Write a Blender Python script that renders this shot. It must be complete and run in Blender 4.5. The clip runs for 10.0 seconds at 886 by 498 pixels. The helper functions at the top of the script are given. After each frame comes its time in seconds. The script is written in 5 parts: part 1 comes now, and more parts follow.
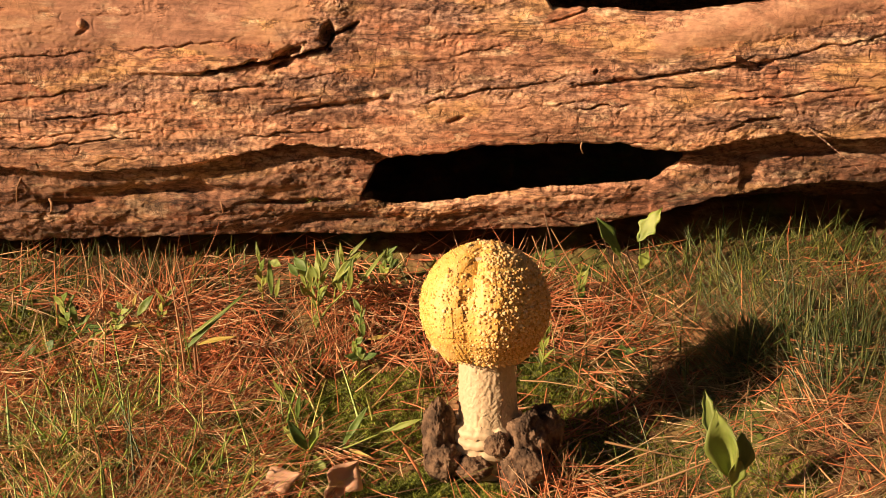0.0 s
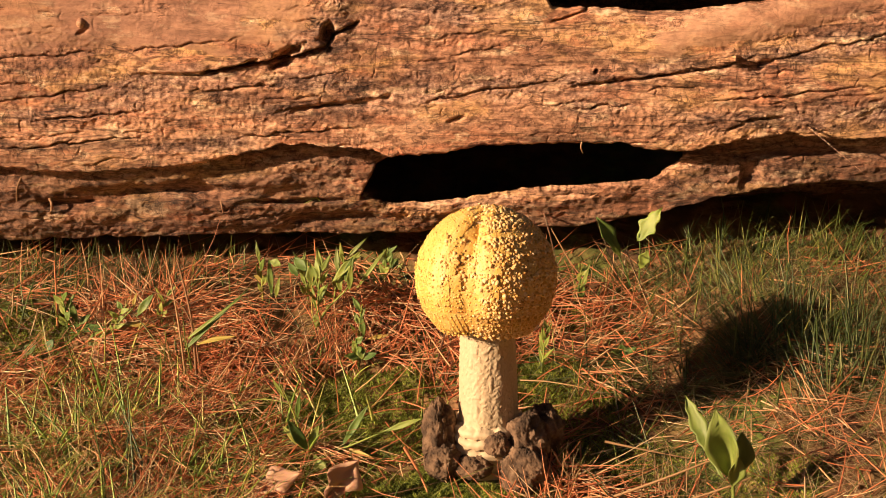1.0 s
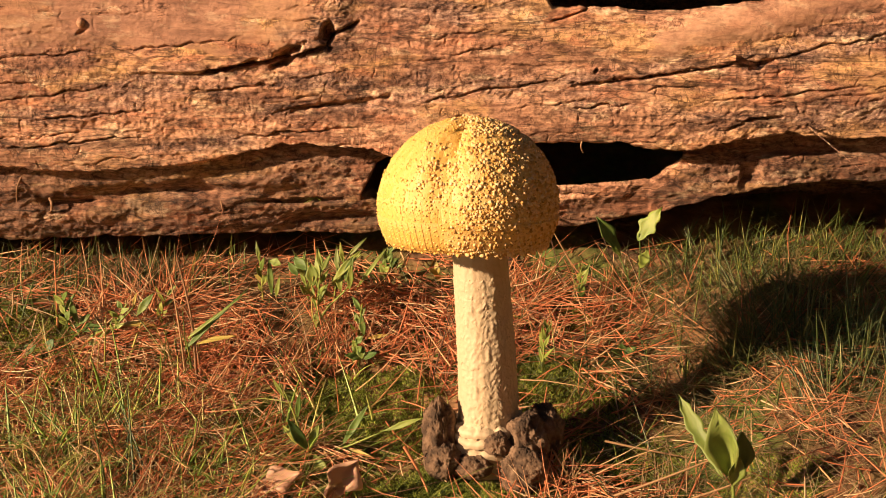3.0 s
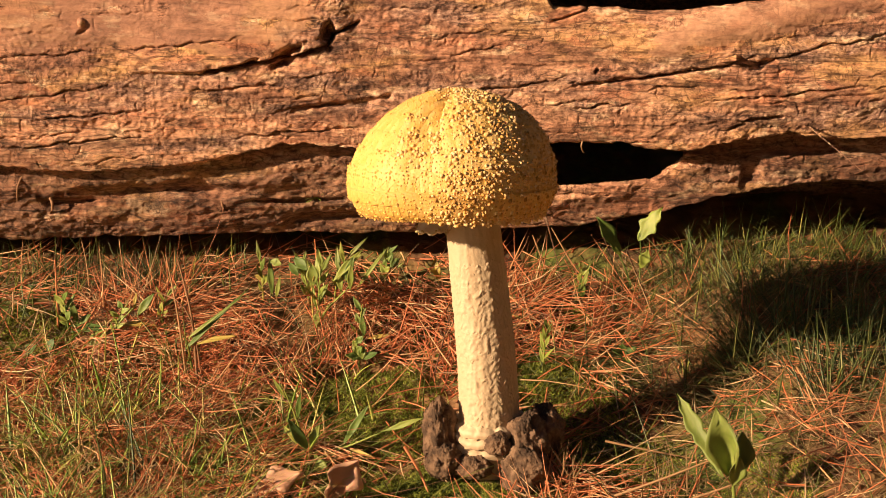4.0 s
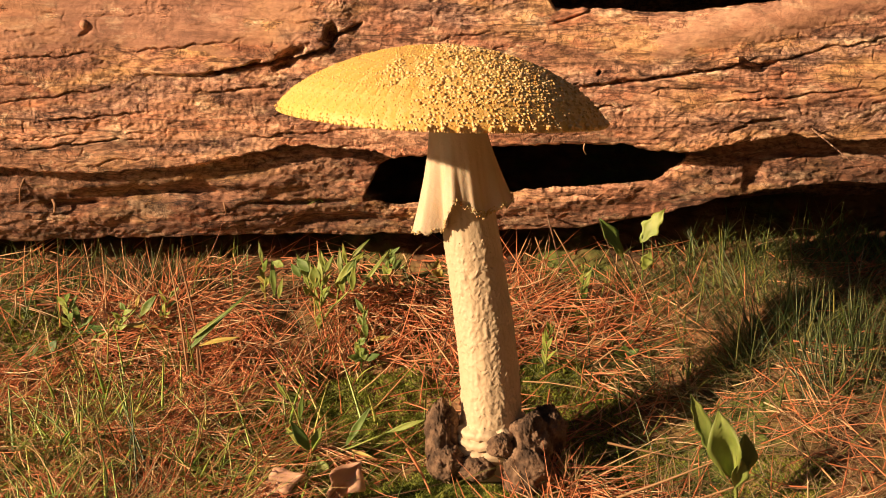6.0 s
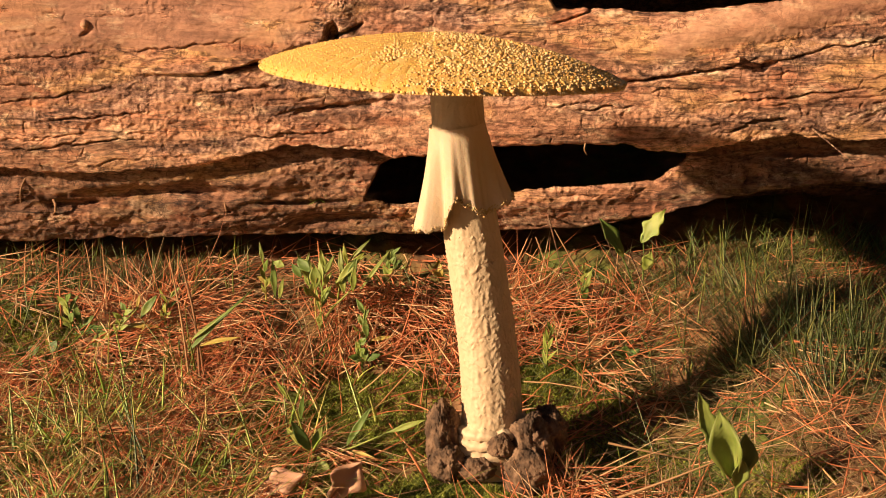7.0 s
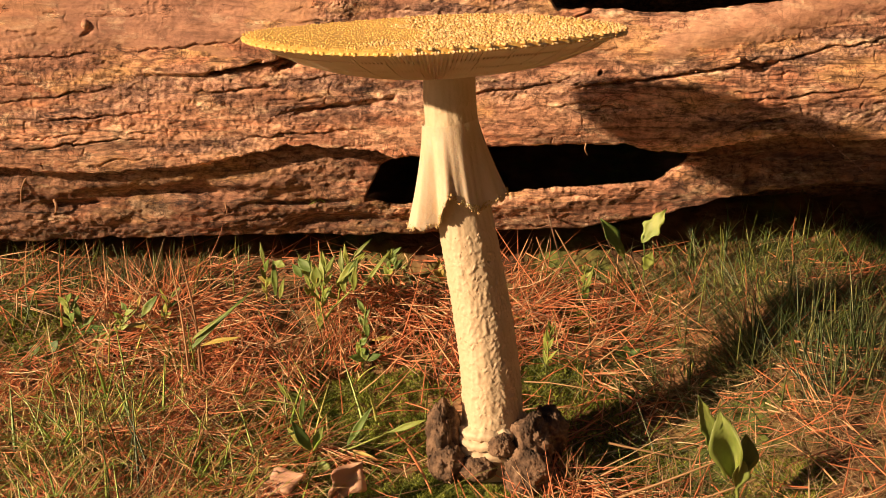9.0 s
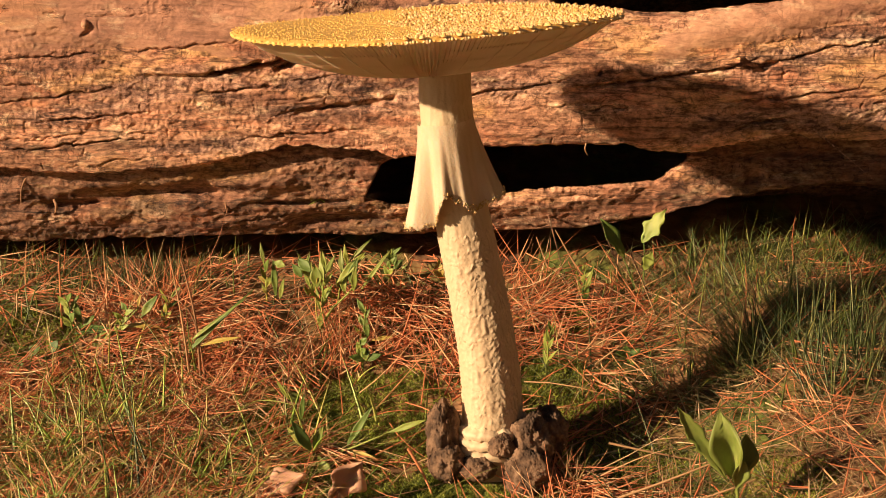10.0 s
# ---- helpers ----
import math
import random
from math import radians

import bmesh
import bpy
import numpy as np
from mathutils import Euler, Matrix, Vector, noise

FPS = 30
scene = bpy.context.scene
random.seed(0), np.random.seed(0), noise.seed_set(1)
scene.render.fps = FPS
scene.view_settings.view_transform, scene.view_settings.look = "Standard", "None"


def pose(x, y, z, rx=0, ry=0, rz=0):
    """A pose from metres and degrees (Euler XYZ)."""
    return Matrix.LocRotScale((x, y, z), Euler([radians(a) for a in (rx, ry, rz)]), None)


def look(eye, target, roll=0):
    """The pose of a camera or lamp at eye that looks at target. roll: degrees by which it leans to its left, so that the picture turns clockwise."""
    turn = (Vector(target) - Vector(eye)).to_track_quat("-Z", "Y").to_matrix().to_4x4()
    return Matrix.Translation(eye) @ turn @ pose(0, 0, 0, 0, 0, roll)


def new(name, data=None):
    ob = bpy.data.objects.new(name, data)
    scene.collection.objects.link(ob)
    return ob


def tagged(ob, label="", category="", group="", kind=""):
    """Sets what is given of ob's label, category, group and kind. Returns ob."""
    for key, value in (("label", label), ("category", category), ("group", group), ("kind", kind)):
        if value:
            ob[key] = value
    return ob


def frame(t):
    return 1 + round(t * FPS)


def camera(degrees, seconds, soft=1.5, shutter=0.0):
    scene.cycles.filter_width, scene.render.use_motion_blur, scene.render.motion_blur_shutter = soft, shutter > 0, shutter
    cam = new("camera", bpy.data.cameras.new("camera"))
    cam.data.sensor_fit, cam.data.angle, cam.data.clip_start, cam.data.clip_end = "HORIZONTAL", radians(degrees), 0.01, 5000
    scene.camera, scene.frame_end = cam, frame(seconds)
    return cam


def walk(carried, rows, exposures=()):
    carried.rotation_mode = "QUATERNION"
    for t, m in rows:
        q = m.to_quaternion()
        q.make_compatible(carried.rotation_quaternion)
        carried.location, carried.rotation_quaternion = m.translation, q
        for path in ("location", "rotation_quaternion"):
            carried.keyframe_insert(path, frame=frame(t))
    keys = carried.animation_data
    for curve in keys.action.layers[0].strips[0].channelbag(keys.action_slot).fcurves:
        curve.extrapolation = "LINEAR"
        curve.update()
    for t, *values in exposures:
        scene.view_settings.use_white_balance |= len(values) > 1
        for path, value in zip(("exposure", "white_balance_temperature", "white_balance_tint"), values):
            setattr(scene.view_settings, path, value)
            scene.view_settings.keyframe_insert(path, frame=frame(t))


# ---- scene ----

from functools import lru_cache

# All lengths are in metres. The mushroom's foot stands near the origin, the log lies behind it along x.
cam = camera(33.0, 10.0, soft=1.0)
EYE = (0.0, -0.4882, 0.2178)


def aimed(left, up):
    """The camera at rest, turned by some hundredths of a degree to its left and upwards."""
    return pose(*EYE, 74.0 + up, 0, left)


walk(cam, [(0.0, aimed(0, 0)), (1.5, aimed(0, -0.02)), (2.5, aimed(0, -0.03)), (4.0, aimed(0.02, -0.03)),
           (4.5, aimed(0.04, -0.01)), (5.0, aimed(0.06, 0.0)), (5.5, aimed(0.09, 0.02)), (7.0, aimed(0.14, 0.04)),
           (8.0, aimed(0.16, 0.04)), (10.0, aimed(0.165, 0.04))])

# ---- light: a low warm sun from the front and the side, and its sky ----
SUN_WAY = Vector((-0.8517, -0.3792, 0.3616)).normalized()
world = bpy.data.worlds.new("sky")
scene.world = world
world.use_nodes = True
sky = world.node_tree.nodes.new("ShaderNodeTexSky")
sky.sky_type, sky.sun_disc = "NISHITA", False
sky.sun_elevation = math.asin(SUN_WAY.z)
sky.sun_rotation = math.atan2(SUN_WAY.x, SUN_WAY.y)
world.node_tree.nodes["Background"].inputs["Strength"].default_value = 0.020
world.node_tree.links.new(sky.outputs[0], world.node_tree.nodes["Background"].inputs["Color"])
sun = new("sun", bpy.data.lights.new("sun", "SUN"))
sun.data.energy, sun.data.angle, sun.data.color = 5.0, radians(1.6), (1.0, 0.72, 0.45)
sun.matrix_world = look(SUN_WAY * 3, (0, 0, 0))
scene.view_settings.exposure = 0.94

# ---- tools ----
rng = np.random.default_rng(11)


def lattice(ix, iy, seed):
    h = (ix * 374761393 + iy * 668265263 + seed * 974634777) & 0x7FFFFFFF
    h = ((h ^ (h >> 13)) * 1274126177) & 0x7FFFFFFF
    return ((h ^ (h >> 16)) & 0xFFFF) / 65535.0


def rough(x, y, seed=0):
    """Smooth gradient noise from about -1 to 1 over arrays."""
    x, y = np.broadcast_arrays(np.asarray(x, float), np.asarray(y, float))
    ix, iy = np.floor(x).astype(np.int64), np.floor(y).astype(np.int64)
    fx, fy = x - ix, y - iy
    sx, sy = fx * fx * fx * (fx * (6 * fx - 15) + 10), fy * fy * fy * (fy * (6 * fy - 15) + 10)

    def corner(i, j):
        g = lattice(ix + i, iy + j, seed) * 2 * np.pi
        return np.cos(g) * (fx - i) + np.sin(g) * (fy - j)

    low = corner(0, 0) * (1 - sx) + corner(1, 0) * sx
    high = corner(0, 1) * (1 - sx) + corner(1, 1) * sx
    return (low * (1 - sy) + high * sy) * 1.5


def layers(x, y, n, seed=0):
    """Several octaves of the noise."""
    return sum(rough(x * 2 ** k + 17 * k, y * 2 ** k + 31 * k, seed + k) * 0.5 ** k for k in range(n))


def step(a, b, v):
    q = np.clip((np.asarray(v, float) - a) / (b - a), 0, 1)
    return q * q * (3 - 2 * q)


def line(x, points):
    xs, ys = zip(*points)
    return np.interp(x, xs, ys)


def mesh_of(name, verts, faces, material, smooth=True):
    me = bpy.data.meshes.new(name)
    me.from_pydata([tuple(v) for v in verts], [], [tuple(f) for f in faces])
    me.materials.append(material)
    me.polygons.foreach_set("use_smooth", [smooth] * len(me.polygons))
    me.update()
    return me


def grid_mesh(name, pts, material, keep=None, wrap=False):
    """A sheet over an array of points (rows, columns, 3); keep: which cells stay."""
    n, m = pts.shape[:2]
    idx = np.arange(n * m).reshape(n, m)
    if wrap:
        idx = np.concatenate([idx, idx[:, :1]], 1)
    quads = np.stack([idx[:-1, :-1], idx[:-1, 1:], idx[1:, 1:], idx[1:, :-1]], -1).reshape(-1, 4)
    if keep is not None:
        quads = quads[keep.reshape(-1)]
    used, inverse = np.unique(quads, return_inverse=True)
    quads = inverse.reshape(-1, 4)
    co = pts.reshape(-1, 3)[used]
    me = bpy.data.meshes.new(name)
    me.vertices.add(len(co))
    me.vertices.foreach_set("co", co.astype(np.float32).ravel())
    me.loops.add(len(quads) * 4)
    me.loops.foreach_set("vertex_index", quads.astype(np.int32).ravel())
    me.polygons.add(len(quads))
    me.polygons.foreach_set("loop_start", np.arange(0, len(quads) * 4, 4, dtype=np.int32))
    me.polygons.foreach_set("use_smooth", np.ones(len(quads), bool))
    me.update(calc_edges=True)
    me.validate()
    me.materials.append(material)
    return me


def quads_mesh(name, co, quads, material, smooth=True):
    me = bpy.data.meshes.new(name)
    me.vertices.add(len(co))
    me.vertices.foreach_set("co", np.asarray(co, np.float32).ravel())
    me.loops.add(len(quads) * 4)
    me.loops.foreach_set("vertex_index", np.asarray(quads, np.int32).ravel())
    me.polygons.add(len(quads))
    me.polygons.foreach_set("loop_start", np.arange(0, len(quads) * 4, 4, dtype=np.int32))
    me.polygons.foreach_set("use_smooth", np.full(len(quads), smooth))
    me.update(calc_edges=True)
    me.materials.append(material)
    return me


class Heap:
    """Gathers many small pieces into one mesh."""

    def __init__(self):
        self.v, self.f, self.n = [], [], 0

    def add(self, verts, faces):
        self.v.append(np.asarray(verts, float))
        self.f.extend([tuple(i + self.n for i in f) for f in faces])
        self.n += len(verts)

    def mesh(self, name, material, smooth=True):
        return mesh_of(name, np.concatenate(self.v), self.f, material, smooth)


def part(name, me, parent, label="", m=None):
    ob = new(name, me)
    ob.parent = parent
    if m is not None:
        ob.matrix_basis = m
    return tagged(ob, label)


def ground_z(x, y):
    """The lie of the land: it climbs towards the log and to one side."""
    w = 0.25 * np.tanh(y / 0.25)
    bank = (w - 0.035 + np.sqrt((w - 0.035) ** 2 + 0.0004)) / 2 - 0.00265
    return 0.019 * step(0.076, 0.140, x) * (1 - 0.6 * step(0.06, 0.11, y)) + 0.20 * w + 0.20 * bank


def bumps(x, y):
    # less litter is banked up right under the log
    near = np.exp(-((x / 0.5) ** 2 + (y / 0.5) ** 2))
    z = layers(x * 28, y * 28, 3, 5) * 0.0024 + layers(x * 140, y * 140, 3, 9) * 0.0011
    hollow = np.exp(-(((x - 0.0168) / 0.03) ** 2 + ((y + 0.004) / 0.025) ** 2))
    return z * near * (1 - 0.7 * hollow) + layers(x * 0.7, y * 0.7, 3, 3) * 0.25 * step(0.7, 3.0, np.hypot(x, y))


def land(x, y):
    return ground_z(x, y) + bumps(x, y)


# ---- materials ----
def material(name, rough_=0.7):
    mat = bpy.data.materials.new(name)
    mat.use_nodes = True
    shader = mat.node_tree.nodes["Principled BSDF"]
    shader.inputs["Roughness"].default_value = rough_
    return mat, mat.node_tree, shader


def node(tree, kind, **inputs):
    n = tree.nodes.new("ShaderNode" + kind)
    for key, value in inputs.items():
        n.inputs[key.replace("_", " ")].default_value = value
    return n


def grain(tree, scale, detail=4.0, stretch=(1, 1, 1), rough_=0.55, source="Object", distort=0.0):
    """A noise over the thing's own space, stretched."""
    c = tree.nodes.new("ShaderNodeTexCoord")
    m = tree.nodes.new("ShaderNodeMapping")
    m.inputs["Scale"].default_value = stretch
    n = node(tree, "TexNoise", Scale=scale, Detail=detail, Roughness=rough_, Distortion=distort)
    tree.links.new(c.outputs[source], m.inputs["Vector"])
    tree.links.new(m.outputs[0], n.inputs["Vector"])
    return n.outputs["Fac"]


def ramp(tree, value, *stops):
    r = tree.nodes.new("ShaderNodeValToRGB")
    while len(r.color_ramp.elements) < len(stops):
        r.color_ramp.elements.new(0.5)
    for e, (at, colour) in zip(r.color_ramp.elements, stops):
        e.position, e.color = at, (*colour, 1)
    tree.links.new(value, r.inputs["Fac"])
    return r.outputs["Color"]


def mix(tree, fac, a, b, how="MIX"):
    n = tree.nodes.new("ShaderNodeMix")
    n.data_type, n.blend_type = "RGBA", how
    for socket, value in ((n.inputs[0], fac), (n.inputs[6], a), (n.inputs[7], b)):
        if isinstance(value, (int, float)):
            socket.default_value = value
        elif isinstance(value, tuple):
            socket.default_value = (*value, 1)
        else:
            tree.links.new(value, socket)
    return n.outputs[2]


def bump(tree, shader, value, strength, distance):
    b = node(tree, "Bump", Strength=strength, Distance=distance)
    tree.links.new(value, b.inputs["Height"])
    if shader.inputs["Normal"].is_linked:
        tree.links.new(shader.inputs["Normal"].links[0].from_socket, b.inputs["Normal"])
    tree.links.new(b.outputs[0], shader.inputs["Normal"])


def island(tree, *stops):
    g = tree.nodes.new("ShaderNodeNewGeometry")
    return ramp(tree, g.outputs["Random Per Island"], *stops)


def wood(name, smooth, tone=1.0):
    """Weathered ochre wood; smooth: 1 for a barkless polished face, 0 for a flaking one; tone: how pale it is."""
    mat, t, s = material(name, 0.85)
    k = 1 - 0.6 * smooth
    broad = grain(t, 22, 8, (0.5, 1, 1.2), 0.68, distort=0.5)
    fibre = grain(t, 95, 7, (0.10, 1, 1.5), 0.72, distort=0.35)
    crumbs = grain(t, 430, 6, (0.5, 1, 1.0), 0.74)
    fine = grain(t, 900, 3, (0.7, 1, 1.0), 0.6)
    col = ramp(t, broad, (0.36, (0.36, 0.17, 0.10)), (0.46, (0.52, 0.255, 0.145)), (0.54, (0.63, 0.33, 0.185)), (0.64, (0.72, 0.42, 0.25)))
    ochre = ramp(t, grain(t, 30, 6, (0.5, 1, 1.6), 0.66), (0.50, (0, 0, 0)), (0.60, (0.65 * k,) * 3))
    col = mix(t, ochre, col, (0.70, 0.40, 0.15))
    red = ramp(t, grain(t, 55, 6, (0.5, 1, 1.3), 0.7, distort=0.6), (0.53, (0, 0, 0)), (0.60, (0.7 * k,) * 3))
    col = mix(t, red, col, (0.60, 0.24, 0.12))
    # plum-grey weathering where the surface has rotted, broken up by the grain
    stain = t.nodes.new("ShaderNodeAttribute")
    stain.attribute_name = "weathering"
    break_up = ramp(t, grain(t, 110, 7, (0.35, 1, 1.2), 0.75, distort=0.5), (0.36, (0, 0, 0)), (0.56, (1, 1, 1)))
    grey = mix(t, 1.0, stain.outputs["Color"], break_up, "MULTIPLY")
    col = mix(t, grey, col, ramp(t, crumbs, (0.35, (0.22, 0.115, 0.08)), (0.5, (0.38, 0.21, 0.14)), (0.64, (0.56, 0.36, 0.24))))
    pale = ramp(t, grain(t, 130, 7, (0.45, 1, 1.1), 0.74), (0.55, (0, 0, 0)), (0.62, (0.75 * k,) * 3))
    col = mix(t, pale, col, (0.86, 0.60, 0.36))
    col = mix(t, 0.75 * k, col, ramp(t, fibre, (0.38, (0.30, 0.24, 0.21)), (0.46, (0.74, 0.70, 0.67)), (0.53, (1, 1, 1)), (0.62, (1.3, 1.3, 1.28))), "MULTIPLY")
    col = mix(t, 0.85 * k, col, ramp(t, crumbs, (0.39, (0.26, 0.20, 0.17)), (0.48, (0.82, 0.79, 0.77)), (0.53, (1, 1, 1)), (0.60, (1.3, 1.3, 1.26))), "MULTIPLY")
    # hairline checks along and across the grain
    for scale, stretch, open_at in ((26, (0.13, 1, 1.3), 0.012), (60, (0.16, 1, 1.4), 0.018), (150, (0.25, 1, 1.3), 0.030), (130, (0.9, 1, 0.5), 0.016)):
        c = grain(t, scale, 4, stretch, 0.55, distort=0.8)
        where = ramp(t, grain(t, scale * 0.9, 2, (0.4, 1, 0.9)), (0.46, (0, 0, 0)), (0.54, (0.72 * k,) * 3))
        hair = ramp(t, c, (0.5 - open_at, (1, 1, 1)), (0.5, (0.08, 0.05, 0.04)), (0.5 + open_at, (1, 1, 1)))
        col = mix(t, where, col, mix(t, 1.0, col, hair, "MULTIPLY"))
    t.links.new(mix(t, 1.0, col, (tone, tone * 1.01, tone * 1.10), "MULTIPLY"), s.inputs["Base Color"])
    bump(t, s, fibre, 0.45 * k, 0.0012)
    bump(t, s, crumbs, 0.85 * k, 0.0012)
    bump(t, s, fine, 0.6 * k, 0.0005)
    return mat


def earth():
    mat, t, s = material("woodland_soil", 0.95)
    a = grain(t, 40, 6)
    b = grain(t, 300, 5)
    col = ramp(t, a, (0.36, (0.09, 0.043, 0.020)), (0.5, (0.21, 0.104, 0.047)), (0.64, (0.33, 0.18, 0.08)))
    moss = ramp(t, grain(t, 16, 4), (0.50, (0, 0, 0)), (0.62, (1, 1, 1)))
    green = ramp(t, b, (0.3, (0.05, 0.075, 0.014)), (0.7, (0.17, 0.21, 0.035)))
    t.links.new(mix(t, moss, col, green), s.inputs["Base Color"])
    bump(t, s, b, 0.8, 0.001)
    return mat


def strands(name, stops, rough_=0.6, along=0.0):
    mat, t, s = material(name, rough_)
    col = island(t, *stops)
    col = mix(t, 0.35, col, ramp(t, grain(t, 160, 3), (0.3, (0.5, 0.45, 0.4)), (0.7, (1, 1, 1))), "MULTIPLY")
    t.links.new(col, s.inputs["Base Color"])
    if along:
        s.inputs["Transmission Weight"].default_value = 0.0
        s.inputs["Subsurface Weight"].default_value = along
        s.inputs["Subsurface Radius"].default_value = (0.002, 0.002, 0.0006)
    return mat


def glow_through(tree, shader, colour, share):
    """Thin flesh that lets some of the light on its far side through."""
    thin = node(tree, "BsdfTranslucent", Color=(*colour, 1))
    both = node(tree, "MixShader", Fac=share)
    tree.links.new(shader.outputs[0], both.inputs[1])
    tree.links.new(thin.outputs[0], both.inputs[2])
    tree.links.new(both.outputs[0], tree.nodes["Material Output"].inputs["Surface"])


def cap_skin():
    mat, t, s = material("yellow_cap_skin", 0.55)
    a = grain(t, 90, 4)
    col = ramp(t, a, (0.36, (0.73, 0.41, 0.08)), (0.5, (0.80, 0.48, 0.13)), (0.64, (0.84, 0.56, 0.20)))
    t.links.new(col, s.inputs["Base Color"])
    s.inputs["Subsurface Weight"].default_value = 0.15
    s.inputs["Subsurface Radius"].default_value = (0.003, 0.0018, 0.0006)
    bump(t, s, grain(t, 700, 4), 0.5, 0.0006)
    glow_through(t, s, (0.85, 0.58, 0.36), 0.10)
    return mat


def wart_skin(name, *stops):
    mat, t, s = material(name, 0.9)
    col = island(t, *stops)
    t.links.new(col, s.inputs["Base Color"])
    s.inputs["Subsurface Weight"].default_value = 0.1
    s.inputs["Subsurface Radius"].default_value = (0.002, 0.0014, 0.0006)
    bump(t, s, grain(t, 1500, 3), 0.5, 0.0003)
    return mat


def cream(name, low, high, relief=0.5, thin=0.0, soft=0.2):
    mat, t, s = material(name, 0.7)
    col = ramp(t, grain(t, 120, 5, (1, 1, 0.6)), (0.3, low), (0.65, high))
    t.links.new(col, s.inputs["Base Color"])
    s.inputs["Subsurface Weight"].default_value = soft
    s.inputs["Subsurface Radius"].default_value = (0.004, 0.002, 0.001)
    bump(t, s, grain(t, 900, 4), relief, 0.0006)
    if thin:
        glow_through(t, s, high, thin)
    return mat


def clod_soil():
    mat, t, s = material("clod_soil", 0.95)
    col = ramp(t, grain(t, 150, 6), (0.38, (0.06, 0.034, 0.020)), (0.5, (0.155, 0.090, 0.053)), (0.64, (0.27, 0.165, 0.10)))
    t.links.new(col, s.inputs["Base Color"])
    bump(t, s, grain(t, 700, 6), 0.9, 0.0012)
    return mat


# the rotten wood is the flaking wood at half the tone
WOOD, SMOOTH_WOOD, ROTTEN = wood("flaking_wood", 0, 1.09), wood("barkless_wood", 1, 0.90), wood("dark_rotten_wood", 0, 0.54)
EARTH, CLOD = earth(), clod_soil()
SKIN = cap_skin()
WART = wart_skin("pale_wart", (0.0, (0.62, 0.33, 0.08)), (0.3, (0.74, 0.46, 0.18)), (0.65, (0.79, 0.54, 0.25)), (0.86, (0.82, 0.62, 0.36)), (0.93, (0.46, 0.25, 0.06)), (1.0, (0.34, 0.18, 0.05)))
FLAT_WART = wart_skin("yellow_wart", (0.0, (0.75, 0.43, 0.09)), (0.5, (0.80, 0.50, 0.14)), (0.82, (0.83, 0.57, 0.22)), (0.88, (0.52, 0.30, 0.06)), (1.0, (0.40, 0.23, 0.05)))
STALK = cream("cream_stalk", (0.50, 0.365, 0.225), (0.60, 0.455, 0.30), 0.35, soft=0.0)
VEIL = cream("cream_veil", (0.58, 0.43, 0.28), (0.65, 0.51, 0.36), 0.3, 0.12)
RAGGED = cream("ragged_rim", (0.40, 0.24, 0.09), (0.58, 0.42, 0.20), 0.5)
GILL = cream("pale_gill", (0.78, 0.63, 0.47), (0.86, 0.73, 0.57), 0.2, 0.28)
NEEDLE = strands("dry_needle", ((0.0, (0.36, 0.10, 0.045)), (0.3, (0.74, 0.24, 0.10)), (0.55, (0.58, 0.20, 0.085)), (0.72, (0.76, 0.37, 0.17)), (0.88, (0.82, 0.57, 0.32)), (1.0, (0.16, 0.07, 0.04))), 0.5)
STRAW = strands("dry_straw", ((0.0, (0.27, 0.17, 0.08)), (0.4, (0.42, 0.29, 0.145)), (0.7, (0.36, 0.18, 0.085)), (1.0, (0.55, 0.43, 0.25))), 0.6)
GRASS = strands("green_blade", ((0.0, (0.07, 0.11, 0.02)), (0.5, (0.15, 0.195, 0.032)), (0.8, (0.25, 0.265, 0.055)), (1.0, (0.40, 0.35, 0.11))), 0.5, 0.15)
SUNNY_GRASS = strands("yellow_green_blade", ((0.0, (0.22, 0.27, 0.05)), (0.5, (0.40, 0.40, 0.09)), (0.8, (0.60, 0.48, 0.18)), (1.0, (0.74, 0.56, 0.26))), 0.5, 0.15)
BLEACHED = strands("bleached_straw", ((0.0, (0.52, 0.34, 0.15)), (0.4, (0.78, 0.58, 0.28)), (0.7, (0.62, 0.33, 0.13)), (1.0, (0.86, 0.71, 0.42))), 0.6)
BRIGHT_GRASS = strands("bright_green_blade", ((0.0, (0.13, 0.23, 0.035)), (0.5, (0.25, 0.37, 0.055)), (0.85, (0.42, 0.48, 0.10)), (1.0, (0.56, 0.50, 0.15))), 0.5, 0.15)
DARK_GRASS = strands("dark_green_blade", ((0.0, (0.04, 0.068, 0.016)), (0.6, (0.09, 0.125, 0.032)), (1.0, (0.21, 0.21, 0.075))), 0.5, 0.1)
MOSS = strands("moss_shoot", ((0.0, (0.15, 0.20, 0.024)), (0.5, (0.28, 0.34, 0.040)), (1.0, (0.42, 0.45, 0.075))), 0.8)


def leafy(name, low, high, yellow):
    mat, t, s = material(name, 0.6)
    col = ramp(t, grain(t, 90, 4), (0.3, low), (0.7, high))
    blotch = ramp(t, grain(t, 45, 3), (0.58, (0, 0, 0)), (0.7, (0.6, 0.6, 0.6)))
    t.links.new(mix(t, blotch, col, yellow), s.inputs["Base Color"])
    s.inputs["Subsurface Weight"].default_value = 0.25
    s.inputs["Subsurface Radius"].default_value = (0.001, 0.0016, 0.0004)
    bump(t, s, grain(t, 500, 3), 0.3, 0.0004)
    return mat


